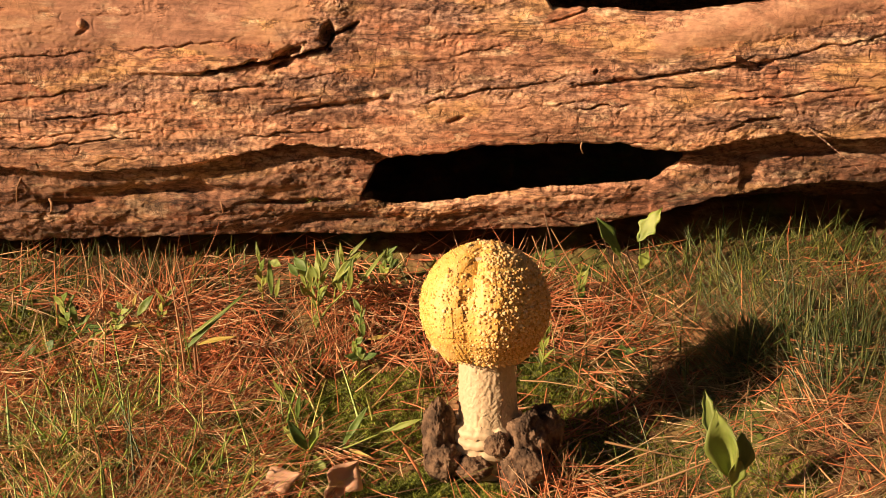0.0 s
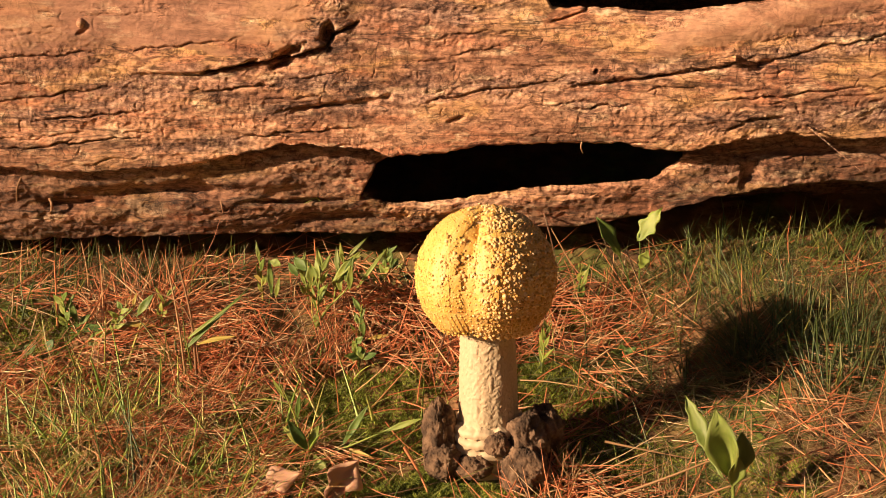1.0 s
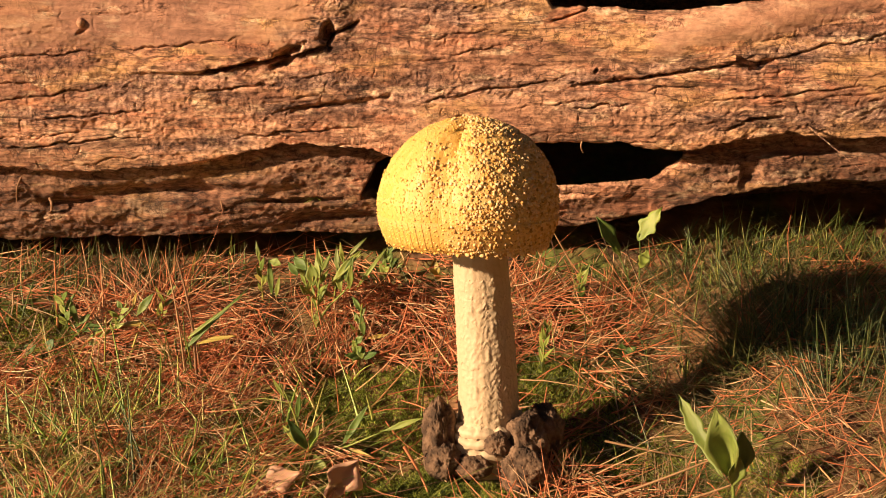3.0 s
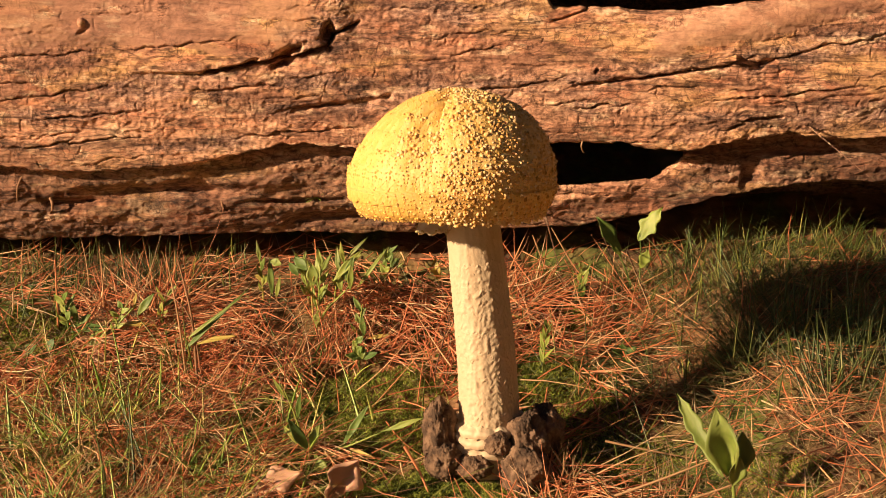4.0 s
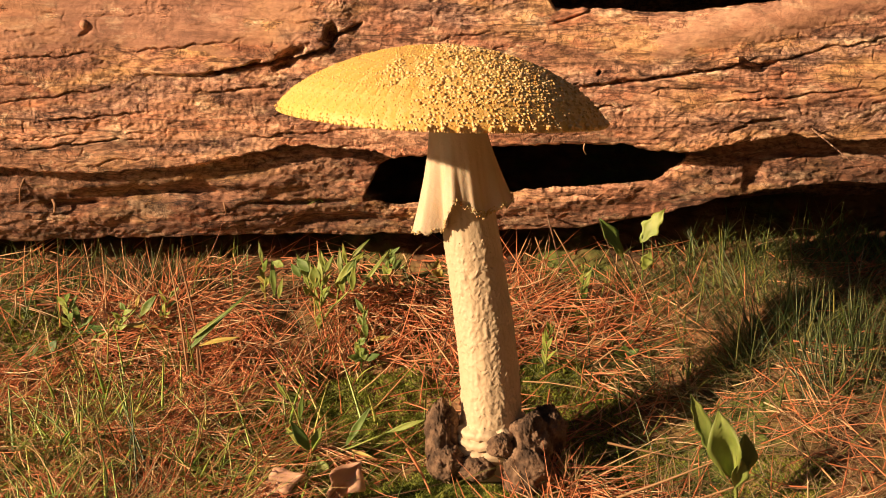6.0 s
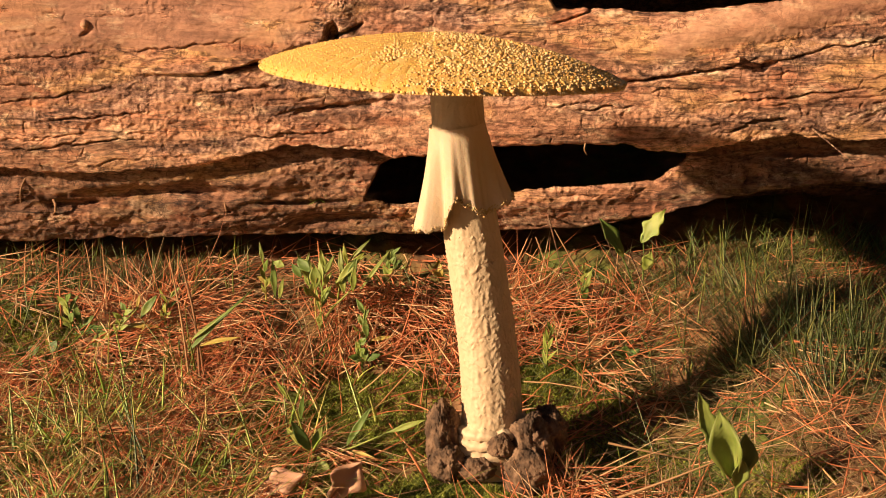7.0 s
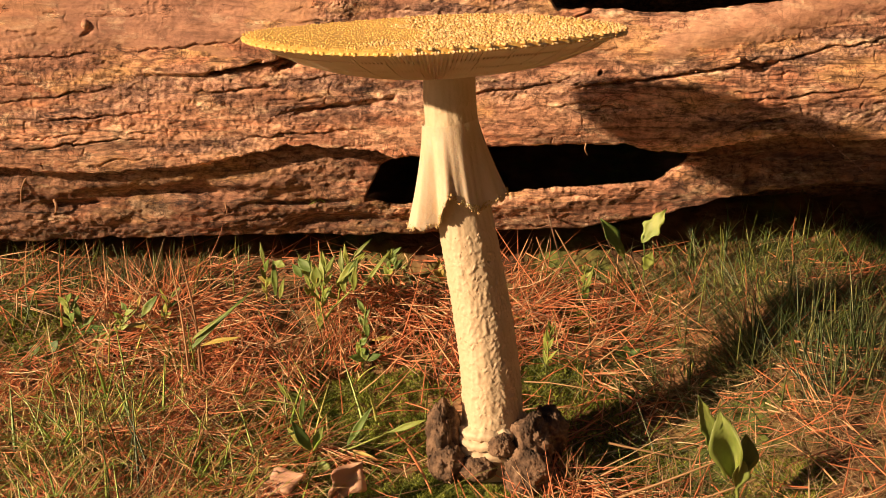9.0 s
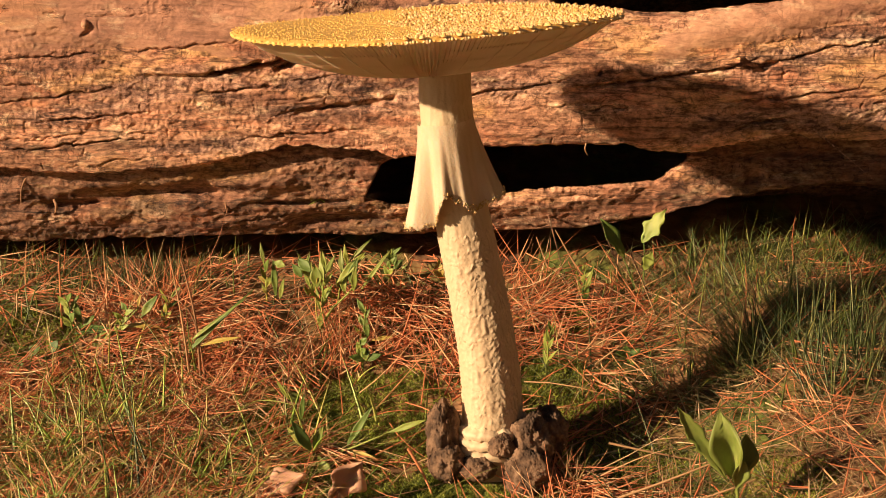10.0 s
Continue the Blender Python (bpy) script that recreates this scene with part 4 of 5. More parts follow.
def straw_share(x, y):
    return (0.10 + 0.26 * step(0.04, 0.1, x) + 0.7 * (1 - step(-0.1, -0.04, x))) * (0.6 + 0.4 * rough(x * 30, y * 30, 146)) * (1 - step(0.0, 0.2, mossy(x, y)))


scatter_needles()
grass_field("dry_grass", STRAW, 2600, straw_share, (0.012, 0.034), (0.0004, 0.0009), 0.15, "dry straw-coloured grass blades lying over the ground")
grass_field("pale_straw", BLEACHED, 1900, lambda x, y: (1 - step(-0.09, -0.03, x)) * (1 - step(0.01, 0.05, y)), (0.014, 0.036), (0.0004, 0.0009), 0.2, "bleached straw lying thick over the litter")
grass_field("sunny_grass", SUNNY_GRASS, 800, lambda x, y: (1 - step(-0.10, -0.02, x)) * (1 - step(0.02, 0.07, y)) * (0.6 + 0.4 * rough(x * 24, y * 24, 148)), (0.012, 0.030), (0.0004, 0.0009), 0.4, "yellow-green grass blades leaning over the litter")
grass_field("meadow_grass", BRIGHT_GRASS, 900, lambda x, y: (1 - step(-0.10, -0.02, x)) * (1 - step(0.015, 0.06, y)) * step(-0.5, 0.4, rough(x * 26, y * 26, 149)), (0.014, 0.036), (0.0008, 0.0016), 0.6, "fresh bright green grass blades leaning over the litter", rows=7)
grass_field("hay", STRAW, 3800, lambda x, y: step(0.06, 0.10, x) * (1 - 0.6 * step(0.06, 0.09, y)), (0.012, 0.030), (0.00028, 0.00055), 0.25, "fine tan dead grass matted on the mound")
grass_field("green_grass", GRASS, 2600, green_share, (0.010, 0.030), (0.0005, 0.0011), 0.6, "thin green grass growing along the log", back=0.128)
grass_field("dark_grass", DARK_GRASS, 3000, lambda x, y: np.maximum(green_share(x, y) * step(0.03, 0.06, x), 0.6 * step(0.02, 0.06, x) * step(-0.3, 0.3, rough(x * 26, y * 26, 147))) + 0.5 * step(0.07, 0.10, y) * (1 - step(-0.07, -0.03, x)), (0.010, 0.034), (0.0003, 0.0007), 0.28, "fine dark green grass on the mound", back=0.12)
grass_field("moss", MOSS, 52000, lambda x, y: step(0.0, 0.2, mossy(x, y)), (0.0016, 0.0034), (0.0006, 0.0012), 0.9, "bright green moss cushions round the mushroom", "moss", rows=3, foot=0.0125)


# ---- clods of soil at the foot of the mushroom ----
def clod(x, y, z, sx, sy, sz, seed, label="clod of dark crumbly soil beside the mushroom foot"):
    n, m = 64, 100
    pts = np.zeros((n, m, 3))
    for i in range(n):
        q = 0.02 + (math.pi - 0.04) * i / (n - 1)
        for j in range(m):
            al = 2 * math.pi * j / m
            d = Vector((math.sin(q) * math.cos(al), math.sin(q) * math.sin(al), math.cos(q)))
            lump = 1 + 0.24 * noise.noise(d * 1.3 + Vector((seed, 0, 0))) + 0.16 * noise.noise(d * 3.1 + Vector((0, seed, 0)))
            lump += 0.10 * abs(noise.noise(d * 7 + Vector((0, 0, seed)))) + 0.09 * noise.noise(d * 14) + 0.07 * abs(noise.noise(d * 29))
            pts[i, j] = d.x * sx * lump, d.y * sy * lump, d.z * sz * lump
    ob = new("soil_clod", grid_mesh("soil_clod", pts, CLOD, wrap=True))
    ob.location = (x, y, z)
    return tagged(ob, label, "soil", group="clods round the foot")


clod(*(-0.0016, -0.0046, 0.0121), 0.0058, 0.007, 0.0118, 1)
clod(*(0.0000, -0.0106, 0.0047), 0.0058, 0.006, 0.0070, 2)
clod(*(0.0290, -0.0086, 0.0108), 0.0072, 0.007, 0.0100, 3)
clod(*(0.0354, -0.0006, 0.0110), 0.0065, 0.008, 0.0090, 4)
clod(*(0.0105, -0.0126, 0.0033), 0.0062, 0.005, 0.0040, 5)
clod(*(0.0284, -0.0146, 0.0017), 0.0085, 0.006, 0.0090, 6, "mossy clod of soil beside the mushroom foot")
clod(*(0.0186, -0.0136, 0.0117), 0.0042, 0.003, 0.0042, 7, "small wet clod stuck to the mushroom bulb")


# ---- leaves and plants ----
def leaf_mesh(name, start, tip, width, mat, sag=0.12, face=(0, -1, 0.5), lobes=0, cup=0.25, widest=0.45, crumple=0.0):
    """A leaf blade with some thickness, from start to tip; it sags, folds along its midrib and turns its face that way."""
    start, tip, face = Vector(start), Vector(tip), Vector(face).normalized()
    way = tip - start
    length = way.length
    way.normalize()
    side = way.cross(face).normalized()
    nrm = side.cross(way).normalized()
    n, m = 14, 7
    top, low = [], []
    for i in range(n):
        q = i / (n - 1)
        w = (q / widest) ** 0.75 if q < widest else (1 - ((q - widest) / (1 - widest)) ** 1.7)
        w = width / 2 * max(0.04, w)
        if lobes:
            w *= 1 + 0.22 * math.sin(q * math.pi * lobes * 2)
        for j in range(m):
            b = j / (m - 1) * 2 - 1
            p = start + way * length * q + side * w * b + nrm * (cup * w * b * b - sag * length * q * q + sag * 0.5 * length * q)
            p += nrm * width * (0.03 * math.sin(q * 11 + b * 3) + crumple * noise.noise(Vector((q * 2.3, b * 1.4, length * 900))))
            top.append(p + nrm * 0.00012)
            low.append(p - nrm * 0.00012)
    faces = []
    k = n * m
    for i in range(n - 1):
        for j in range(m - 1):
            a = i * m + j
            faces += [(a, a + 1, a + m + 1, a + m), (k + a, k + a + m, k + a + m + 1, k + a + 1)]
    rim = [j for j in range(m)] + [i * m + m - 1 for i in range(1, n)] + [(n - 1) * m + j for j in range(m - 2, -1, -1)] + [i * m for i in range(n - 2, 0, -1)]
    for a, b in zip(rim, rim[1:] + rim[:1]):
        faces.append((b, a, k + a, k + b))
    return mesh_of(name, top + low, faces, mat)


def stem_mesh(name, points, radius, mat, sides=7):
    """A thin round stem through the points, tapering."""
    pts = [Vector(p) for p in points]
    fine = []
    for i in range(len(pts) - 1):
        a, b = pts[i], pts[i + 1]
        before, after = pts[max(0, i - 1)], pts[min(len(pts) - 1, i + 2)]
        for k in range(5):
            q = k / 5
            fine.append(0.5 * (2 * a + (b - before) * q + (2 * before - 5 * a + 4 * b - after) * q * q + (3 * a - before - 3 * b + after) * q ** 3))
    fine.append(pts[-1])
    verts, faces = [], []
    for i, p in enumerate(fine):
        d = (fine[min(i + 1, len(fine) - 1)] - fine[max(i - 1, 0)]).normalized()
        u = d.orthogonal().normalized()
        v = d.cross(u)
        r = radius * (1 - 0.6 * i / len(fine))
        verts += [p + (u * math.cos(2 * math.pi * s / sides) + v * math.sin(2 * math.pi * s / sides)) * r for s in range(sides)]
    for i in range(len(fine) - 1):
        for s in range(sides):
            e = (s + 1) % sides
            faces.append((i * sides + s, i * sides + e, (i + 1) * sides + e, (i + 1) * sides + s))
    return mesh_of(name, verts, faces, mat)


def plant(name, label, category, stems=(), leaves=(), group="", slim=0.8):
    """A plant of stems (points, radius, material) and leaves (start, tip, width, material, options)."""
    first = stems[0][0][0] if stems else leaves[0][0]
    # it stands a little proud of the litter, towards the open side
    thing = tagged(new(name), label, category, group)
    thing.location = (first[0], first[1] - 0.0048, first[2] + 0.0014)
    away = Matrix.Translation(-Vector(first))
    for points, radius, mat in stems:
        part("stem", stem_mesh("stem", points, radius, mat), thing, "", away)
    for start, tip, width, mat, *more in leaves:
        part("leaf", leaf_mesh("leaf", start, tip, width * slim, mat, **(more[0] if more else {})), thing, "", away)
    return thing


# seedling with lobed leaves beside the log
plant("seedling", "small seedling with pale lobed leaves beside the log", "plant",
      [([(0.0805, 0.1037, 0.0310), (0.0806, 0.1037, 0.0459), (0.0798, 0.1037, 0.0544)], 0.0004, LEAF),
       ([(0.0775, 0.1037, 0.0310), (0.0732, 0.1037, 0.0423), (0.0700, 0.1037, 0.0483)], 0.0004, DARK_LEAF)],
      [((0.0795, 0.1037, 0.0512), (0.0886, 0.1037, 0.0656), 0.0095, PALE_LEAF, dict(lobes=3, widest=0.4, crumple=0.15, face=(-0.6, -1, 0.4))),
       ((0.0727, 0.1037, 0.0447), (0.0629, 0.1037, 0.0613), 0.0085, LEAF, dict(widest=0.5, lobes=2, crumple=0.2, face=(0.5, -1, 0.3))),
       ((0.0803, 0.0997, 0.0408), (0.0829, 0.0977, 0.0491), 0.0062, PALE_LEAF, dict(lobes=2)),
       ((0.0702, 0.1037, 0.0483), (0.0659, 0.1057, 0.0594), 0.0045, DARK_LEAF)])
plant("seedling", "tiny green seedling in the needle litter", "plant", [], [
    ((0.0562, 0.0922, 0.0300), (0.0555, 0.0922, 0.0387), 0.0042, LEAF), ((0.0552, 0.0922, 0.0337), (0.0586, 0.0922, 0.0426), 0.0022, PALE_LEAF)])
plant("seedling", "small weed with rounded leaves in needle litter", "plant", [], [
    ((0.0698, 0.0616, 0.0173), (0.0651, 0.0596, 0.0198), 0.0042, LEAF, dict(face=(0, -0.5, 1))), ((0.0702, 0.0616, 0.0173), (0.0748, 0.0616, 0.0205), 0.0042, DARK_LEAF, dict(face=(0, -0.5, 1))),
    ((0.0702, 0.0616, 0.0164), (0.0715, 0.0576, 0.0142), 0.0042, LEAF, dict(face=(0, -0.5, 1))), ((0.0702, 0.0616, 0.0173), (0.0691, 0.0646, 0.0210), 0.0038, LEAF, dict(face=(0, -0.5, 1)))])
# broad-leaved weed in front, one leaf sways
WEED = plant("weed", "broad-leaved green weed growing in the grass", "plant",
             [([(0.0945, -0.0380, -0.0030), (0.0944, -0.0380, 0.0060), (0.0932, -0.0380, 0.0140)], 0.0009, WEED_LEAF)],
             [((0.0931, -0.0380, 0.0122), (0.0868, -0.0400, 0.0355), 0.0112, WEED_LEAF, dict(widest=0.5, cup=0.8, crumple=0.3, face=(-0.35, -1, 0.3))),
              ((0.0941, -0.0370, 0.0105), (0.0968, -0.0360, 0.0262), 0.0085, WEED_LEAF, dict(widest=0.55, cup=0.7, crumple=0.14, face=(0.5, -1, 0.3))),
              ((0.0936, -0.0390, 0.0090), (0.0950, -0.0420, 0.0200), 0.0060, WEED_LEAF, dict(widest=0.55, cup=0.6, crumple=0.14, face=(0.1, -1, 0.4)))], slim=1.0)
SWAY_AT = Vector((0.0905, -0.0385, 0.0115)) - Vector((0.0945, -0.0380, -0.0030))
SWAY = part("leaf", leaf_mesh("leaf", (0, 0, 0), (0, 0, 0.031), 0.0056, WEED_LEAF, sag=-0.05, face=(0.1, -1, 0.1), lobes=5, crumple=0.15, cup=0.4, widest=0.6), WEED, "narrow wavy leaf")
# rosette in front of the mushroom
plant("seedling", "green seedling with lance-shaped leaves among needles", "plant",
      [([(-0.0466, 0.0031, 0.0006), (-0.0489, 0.0031, 0.0062), (-0.0528, 0.0051, 0.0172), (-0.0568, 0.0071, 0.0261)], 0.0004, PALE_LEAF)],
      [((-0.0474, 0.0031, 0.0028), (-0.0539, -0.0009, 0.0161), 0.0052, DARK_LEAF), ((-0.0470, 0.0031, 0.0036), (-0.0436, 0.0031, 0.0127), 0.0042, LEAF),
       ((-0.0480, 0.0031, 0.0030), (-0.0568, 0.0071, 0.0106), 0.0034, PALE_LEAF), ((-0.0452, 0.0011, 0.0023), (-0.0399, -0.0079, -0.0044), 0.0058, PALE_LEAF, dict(face=(-0.4, -0.6, 1))),
       ((-0.0513, 0.0051, 0.0136), (-0.0500, 0.0031, 0.0245), 0.0026, LEAF), ((-0.0552, 0.0061, 0.0211), (-0.0599, 0.0071, 0.0286), 0.0018, PALE_LEAF)])
plant("grass_sprig", "green grass sprig creeping over needles", "grass", [([(-0.0380, 0.0063, 0.0016), (-0.0320, 0.0043, 0.0046), (-0.0188, 0.0023, 0.0115)], 0.0005, PALE_LEAF)], [
    ((-0.0359, 0.0063, 0.0031), (-0.0264, 0.0063, 0.0189), 0.0036, LEAF), ((-0.0208, 0.0023, 0.0105), (-0.0071, 0.0003, 0.0164), 0.0028, PALE_LEAF),
    ((-0.0347, 0.0063, 0.0027), (-0.0244, 0.0003, 0.0014), 0.0020, YELLOW_LEAF)])
# yellow-green weeds at the back
plant("weed", "yellow-green leafy weed in front of the log", "plant",
      [([(-0.0501, 0.0774, 0.0230), (-0.0459, 0.0774, 0.0306), (-0.0380, 0.0794, 0.0384), (-0.0351, 0.0804, 0.0433)], 0.0006, PALE_LEAF), ([(-0.0514, 0.0774, 0.0254), (-0.0520, 0.0794, 0.0366), (-0.0511, 0.0794, 0.0436)], 0.0004, YELLOW_LEAF)],
      [((-0.0505, 0.0764, 0.0238), (-0.0490, 0.0774, 0.0306), 0.0040, PALE_LEAF), ((-0.0436, 0.0794, 0.0413), (-0.0322, 0.0814, 0.0540), 0.0042, PALE_LEAF, dict(sag=0.25)),
       ((-0.0386, 0.0794, 0.0413), (-0.0354, 0.0804, 0.0513), 0.0042, LEAF), ((-0.0403, 0.0794, 0.0366), (-0.0418, 0.0814, 0.0463), 0.0036, PALE_LEAF),
       ((-0.0369, 0.0794, 0.0377), (-0.0361, 0.0774, 0.0489), 0.0036, PALE_LEAF), ((-0.0512, 0.0794, 0.0394), (-0.0520, 0.0804, 0.0485), 0.0065, PALE_LEAF),
       ((-0.0539, 0.0834, 0.0447), (-0.0594, 0.0874, 0.0492), 0.0058, LEAF), ((-0.0574, 0.0834, 0.0424), (-0.0615, 0.0854, 0.0477), 0.0040, LEAF)])
plant("weed", "upright green shoot in front of the log", "plant", [], [
    ((-0.0694, 0.0947, 0.0305), (-0.0702, 0.0947, 0.0466), 0.0034, LEAF), ((-0.0680, 0.0947, 0.0293), (-0.0661, 0.0947, 0.0389), 0.0026, PALE_LEAF),
    ((-0.0710, 0.0987, 0.0353), (-0.0770, 0.0987, 0.0382), 0.0036, YELLOW_LEAF), ((-0.0664, 0.1047, 0.0407), (-0.0712, 0.1067, 0.0421), 0.0046, PALE_LEAF)])
plant("weed", "small shoot with pointed leaves before the log", "plant", [], [
    ((-0.0223, 0.1135, 0.0369), (-0.0185, 0.1135, 0.0411), 0.0042, LEAF), ((-0.0218, 0.1135, 0.0381), (-0.0223, 0.1145, 0.0457), 0.0032, LEAF), ((-0.0214, 0.1135, 0.0369), (-0.0170, 0.1115, 0.0392), 0.0030, PALE_LEAF)])
plant("grass_sprig", "single broad grass blade in needle litter", "grass", [], [((-0.0363, 0.0982, 0.0310), (-0.0227, 0.1002, 0.0498), 0.0022, PALE_LEAF), ((-0.0310, 0.0697, 0.0214), (-0.0320, 0.0707, 0.0309), 0.0034, LEAF), ((-0.0299, 0.0697, 0.0209), (-0.0210, 0.0697, 0.0228), 0.0022, YELLOW_LEAF)])
plant("weed", "low weed with rounded leaves among needles", "plant", [], [
    ((-0.0315, 0.0564, 0.0173), (-0.0374, 0.0544, 0.0199), 0.0050, LEAF, dict(face=(0, -0.5, 1))), ((-0.0306, 0.0564, 0.0173), (-0.0253, 0.0564, 0.0201), 0.0046, DARK_LEAF, dict(face=(0, -0.5, 1))), ((-0.0311, 0.0564, 0.0173), (-0.0315, 0.0584, 0.0221), 0.0040, LEAF)])
# weed with an oval leaf
plant("weed", "low weed with an oval leaf and yellowed blades", "plant", [([(-0.1323, 0.0753, 0.0218), (-0.1281, 0.0763, 0.0253), (-0.1211, 0.0773, 0.0325)], 0.0005, PALE_LEAF)], [
    ((-0.1311, 0.0743, 0.0236), (-0.1413, 0.0693, 0.0159), 0.0078, PALE_LEAF, dict(face=(-0.3, -0.8, 0.8), widest=0.5)),
    ((-0.1302, 0.0753, 0.0242), (-0.1126, 0.0743, 0.0259), 0.0036, YELLOW_LEAF, dict(sag=0.2, face=(0, -0.5, 1))),
    ((-0.1322, 0.0753, 0.0237), (-0.1500, 0.0783, 0.0241), 0.0028, DARK_LEAF, dict(face=(0, -0.5, 1))), ((-0.1323, 0.0753, 0.0228), (-0.1476, 0.0753, 0.0223), 0.0028, DARK_LEAF, dict(face=(0, -0.5, 1))),
    ((-0.1446, 0.0773, 0.0242), (-0.1475, 0.0783, 0.0350), 0.0036, LEAF), ((-0.1441, 0.0773, 0.0242), (-0.1396, 0.0783, 0.0284), 0.0034, LEAF),
    ((-0.1220, 0.0813, 0.0264), (-0.1149, 0.0813, 0.0359), 0.0044, LEAF), ((-0.1223, 0.0773, 0.0313), (-0.1206, 0.0773, 0.0377), 0.0018, YELLOW_LEAF)])
plant("weed", "round green leaves low in the grass", "plant", [], [
    ((-0.1624, 0.0603, 0.0177), (-0.1674, 0.0603, 0.0219), 0.0060, LEAF, dict(face=(0, -0.6, 1))), ((-0.1615, 0.0603, 0.0177), (-0.1574, 0.0623, 0.0217), 0.0065, DARK_LEAF, dict(face=(0, -0.6, 1))),
    ((-0.1640, 0.0573, 0.0179), (-0.1641, 0.0523, 0.0132), 0.0050, LEAF, dict(face=(0, -0.6, 1))), ((-0.1526, 0.0603, 0.0191), (-0.1501, 0.0603, 0.0242), 0.0056, DARK_LEAF, dict(face=(0, -0.6, 1)))])
# grass clump with stalks
plant("grass_clump", "grass clump with dry reddish stalks", "grass",
      [([(-0.0980, 0.0505, 0.0135), (-0.1001, 0.0515, 0.0365), (-0.1038, 0.0535, 0.0600)], 0.0005, STRAW), ([(-0.0938, 0.0505, 0.0121), (-0.0950, 0.0515, 0.0365), (-0.0994, 0.0535, 0.0578)], 0.0006, TWIG),
       ([(-0.0920, 0.0505, 0.0121), (-0.0974, 0.0515, 0.0398), (-0.1171, 0.0535, 0.0475)], 0.0004, TWIG)],
      [((-0.0980, 0.0505, 0.0231), (-0.0732, 0.0525, 0.0479), 0.0024, LEAF, dict(sag=0.25, widest=0.18)), ((-0.0967, 0.0505, 0.0277), (-0.0756, 0.0505, 0.0447), 0.0016, PALE_LEAF, dict(sag=0.2, widest=0.18)),
       ((-0.0936, 0.0505, 0.0254), (-0.0781, 0.0485, 0.0302), 0.0032, YELLOW_LEAF, dict(face=(0, -0.5, 1)))])



def sprout(label, x, y, tall, count, lean, seed, mats, spread_=0.5, wide=0.0026):
    """A small upright weed: a thin stem with lance-shaped leaves on alternate sides."""
    r = random.Random(seed)
    z = float(land(x, y))
    bend = [(x + lean * tall * q * q, y - 0.001 * q, z - 0.002 + (tall + 0.002) * q) for q in (0, 0.35, 0.7, 1.0)]
    leaves = []
    for i in range(count):
        q = 0.15 + 0.8 * i / count
        base = Vector(bend[0]).lerp(Vector(bend[3]), q)
        base.x = x + lean * tall * q * q
        a = (1 if i % 2 else -1) * r.uniform(0.3, 1.0) * spread_ + lean * 0.6
        long = tall * r.uniform(0.32, 0.55)
        tip = base + Vector((a, r.uniform(-0.7, 0.3), r.uniform(0.5, 1.0))).normalized() * long
        leaves.append((tuple(base), tuple(tip), wide * r.uniform(0.7, 1.2), r.choice(mats), dict(widest=0.4, sag=r.uniform(0.05, 0.3), crumple=0.2, face=(r.uniform(-0.5, 0.2), -1, 0.5))))
    return plant("weed", label, "plant", [(bend, 0.00045, mats[0])], leaves, "weeds in the litter")


YOUNG = [PALE_LEAF, LEAF, WEED_LEAF, PALE_LEAF]
sprout("yellow-green weed with lance-shaped leaves before the log", -0.0500, 0.0830, 0.024, 9, 0.10, 1, YOUNG)
sprout("yellow-green weed with lance-shaped leaves before the log", -0.0440, 0.0903, 0.022, 8, 0.35, 2, YOUNG, 0.7)
sprout("yellow-green weed with lance-shaped leaves before the log", -0.0545, 0.0930, 0.018, 7, -0.2, 3, YOUNG)
sprout("slim green weed shoot standing in needles", -0.0735, 0.0975, 0.018, 5, -0.05, 4, YOUNG, 0.3)
sprout("slim green weed shoot standing by the log", -0.0241, 0.1120, 0.013, 6, 0.1, 5, YOUNG, 0.6)
sprout("small green weed among red needles", -0.0329, 0.0720, 0.014, 5, 0.1, 6, YOUNG, 0.5)
sprout("small green weed among red needles", -0.0325, 0.0590, 0.010, 6, -0.1, 7, [LEAF, PALE_LEAF], 1.0, 0.0032)
sprout("small leafy weed beside dry stalks", -0.1121, 0.0800, 0.014, 6, 0.3, 8, YOUNG, 0.6)
sprout("leafy weed creeping through the litter", -0.1296, 0.0746, 0.012, 7, 0.5, 9, YOUNG, 1.0)
sprout("leafy weed creeping through the litter", -0.1487, 0.0780, 0.014, 6, -0.1, 10, [LEAF, PALE_LEAF], 0.6, 0.0034)
sprout("slender pale green weed on the moss", 0.0381, 0.0540, 0.019, 7, 0.1, 11, [PALE_LEAF, WEED_LEAF], 0.35, 0.0018)
sprout("little weed shoot behind the needles", 0.0556, 0.0985, 0.013, 5, 0.05, 12, YOUNG, 0.4)


def tuft(name, label, base, count, lengths, lean, spread_, widths, mat, seed):
    """A tuft of blades of its own."""
    r = random.Random(seed)
    heap = Heap()
    for _ in range(count):
        x, y = base[0] + r.gauss(0, spread_), base[1] + r.gauss(0, spread_)
        a = r.uniform(0, 2 * math.pi)
        out = abs(r.gauss(0, 0.55))
        way = (math.cos(a) * out + lean[0], math.sin(a) * out + lean[1], 1.0)
        ribbon(heap, (x, y, float(land(x, y)) - 0.001), way, (way[0] * 0.8, way[1] * 0.8, -0.35), r.uniform(*lengths), r.uniform(*widths), r.uniform(0.1, 0.55), 7)
    return tagged(new(name, heap.mesh(name, mat)), label, "grass", group="grass tufts")


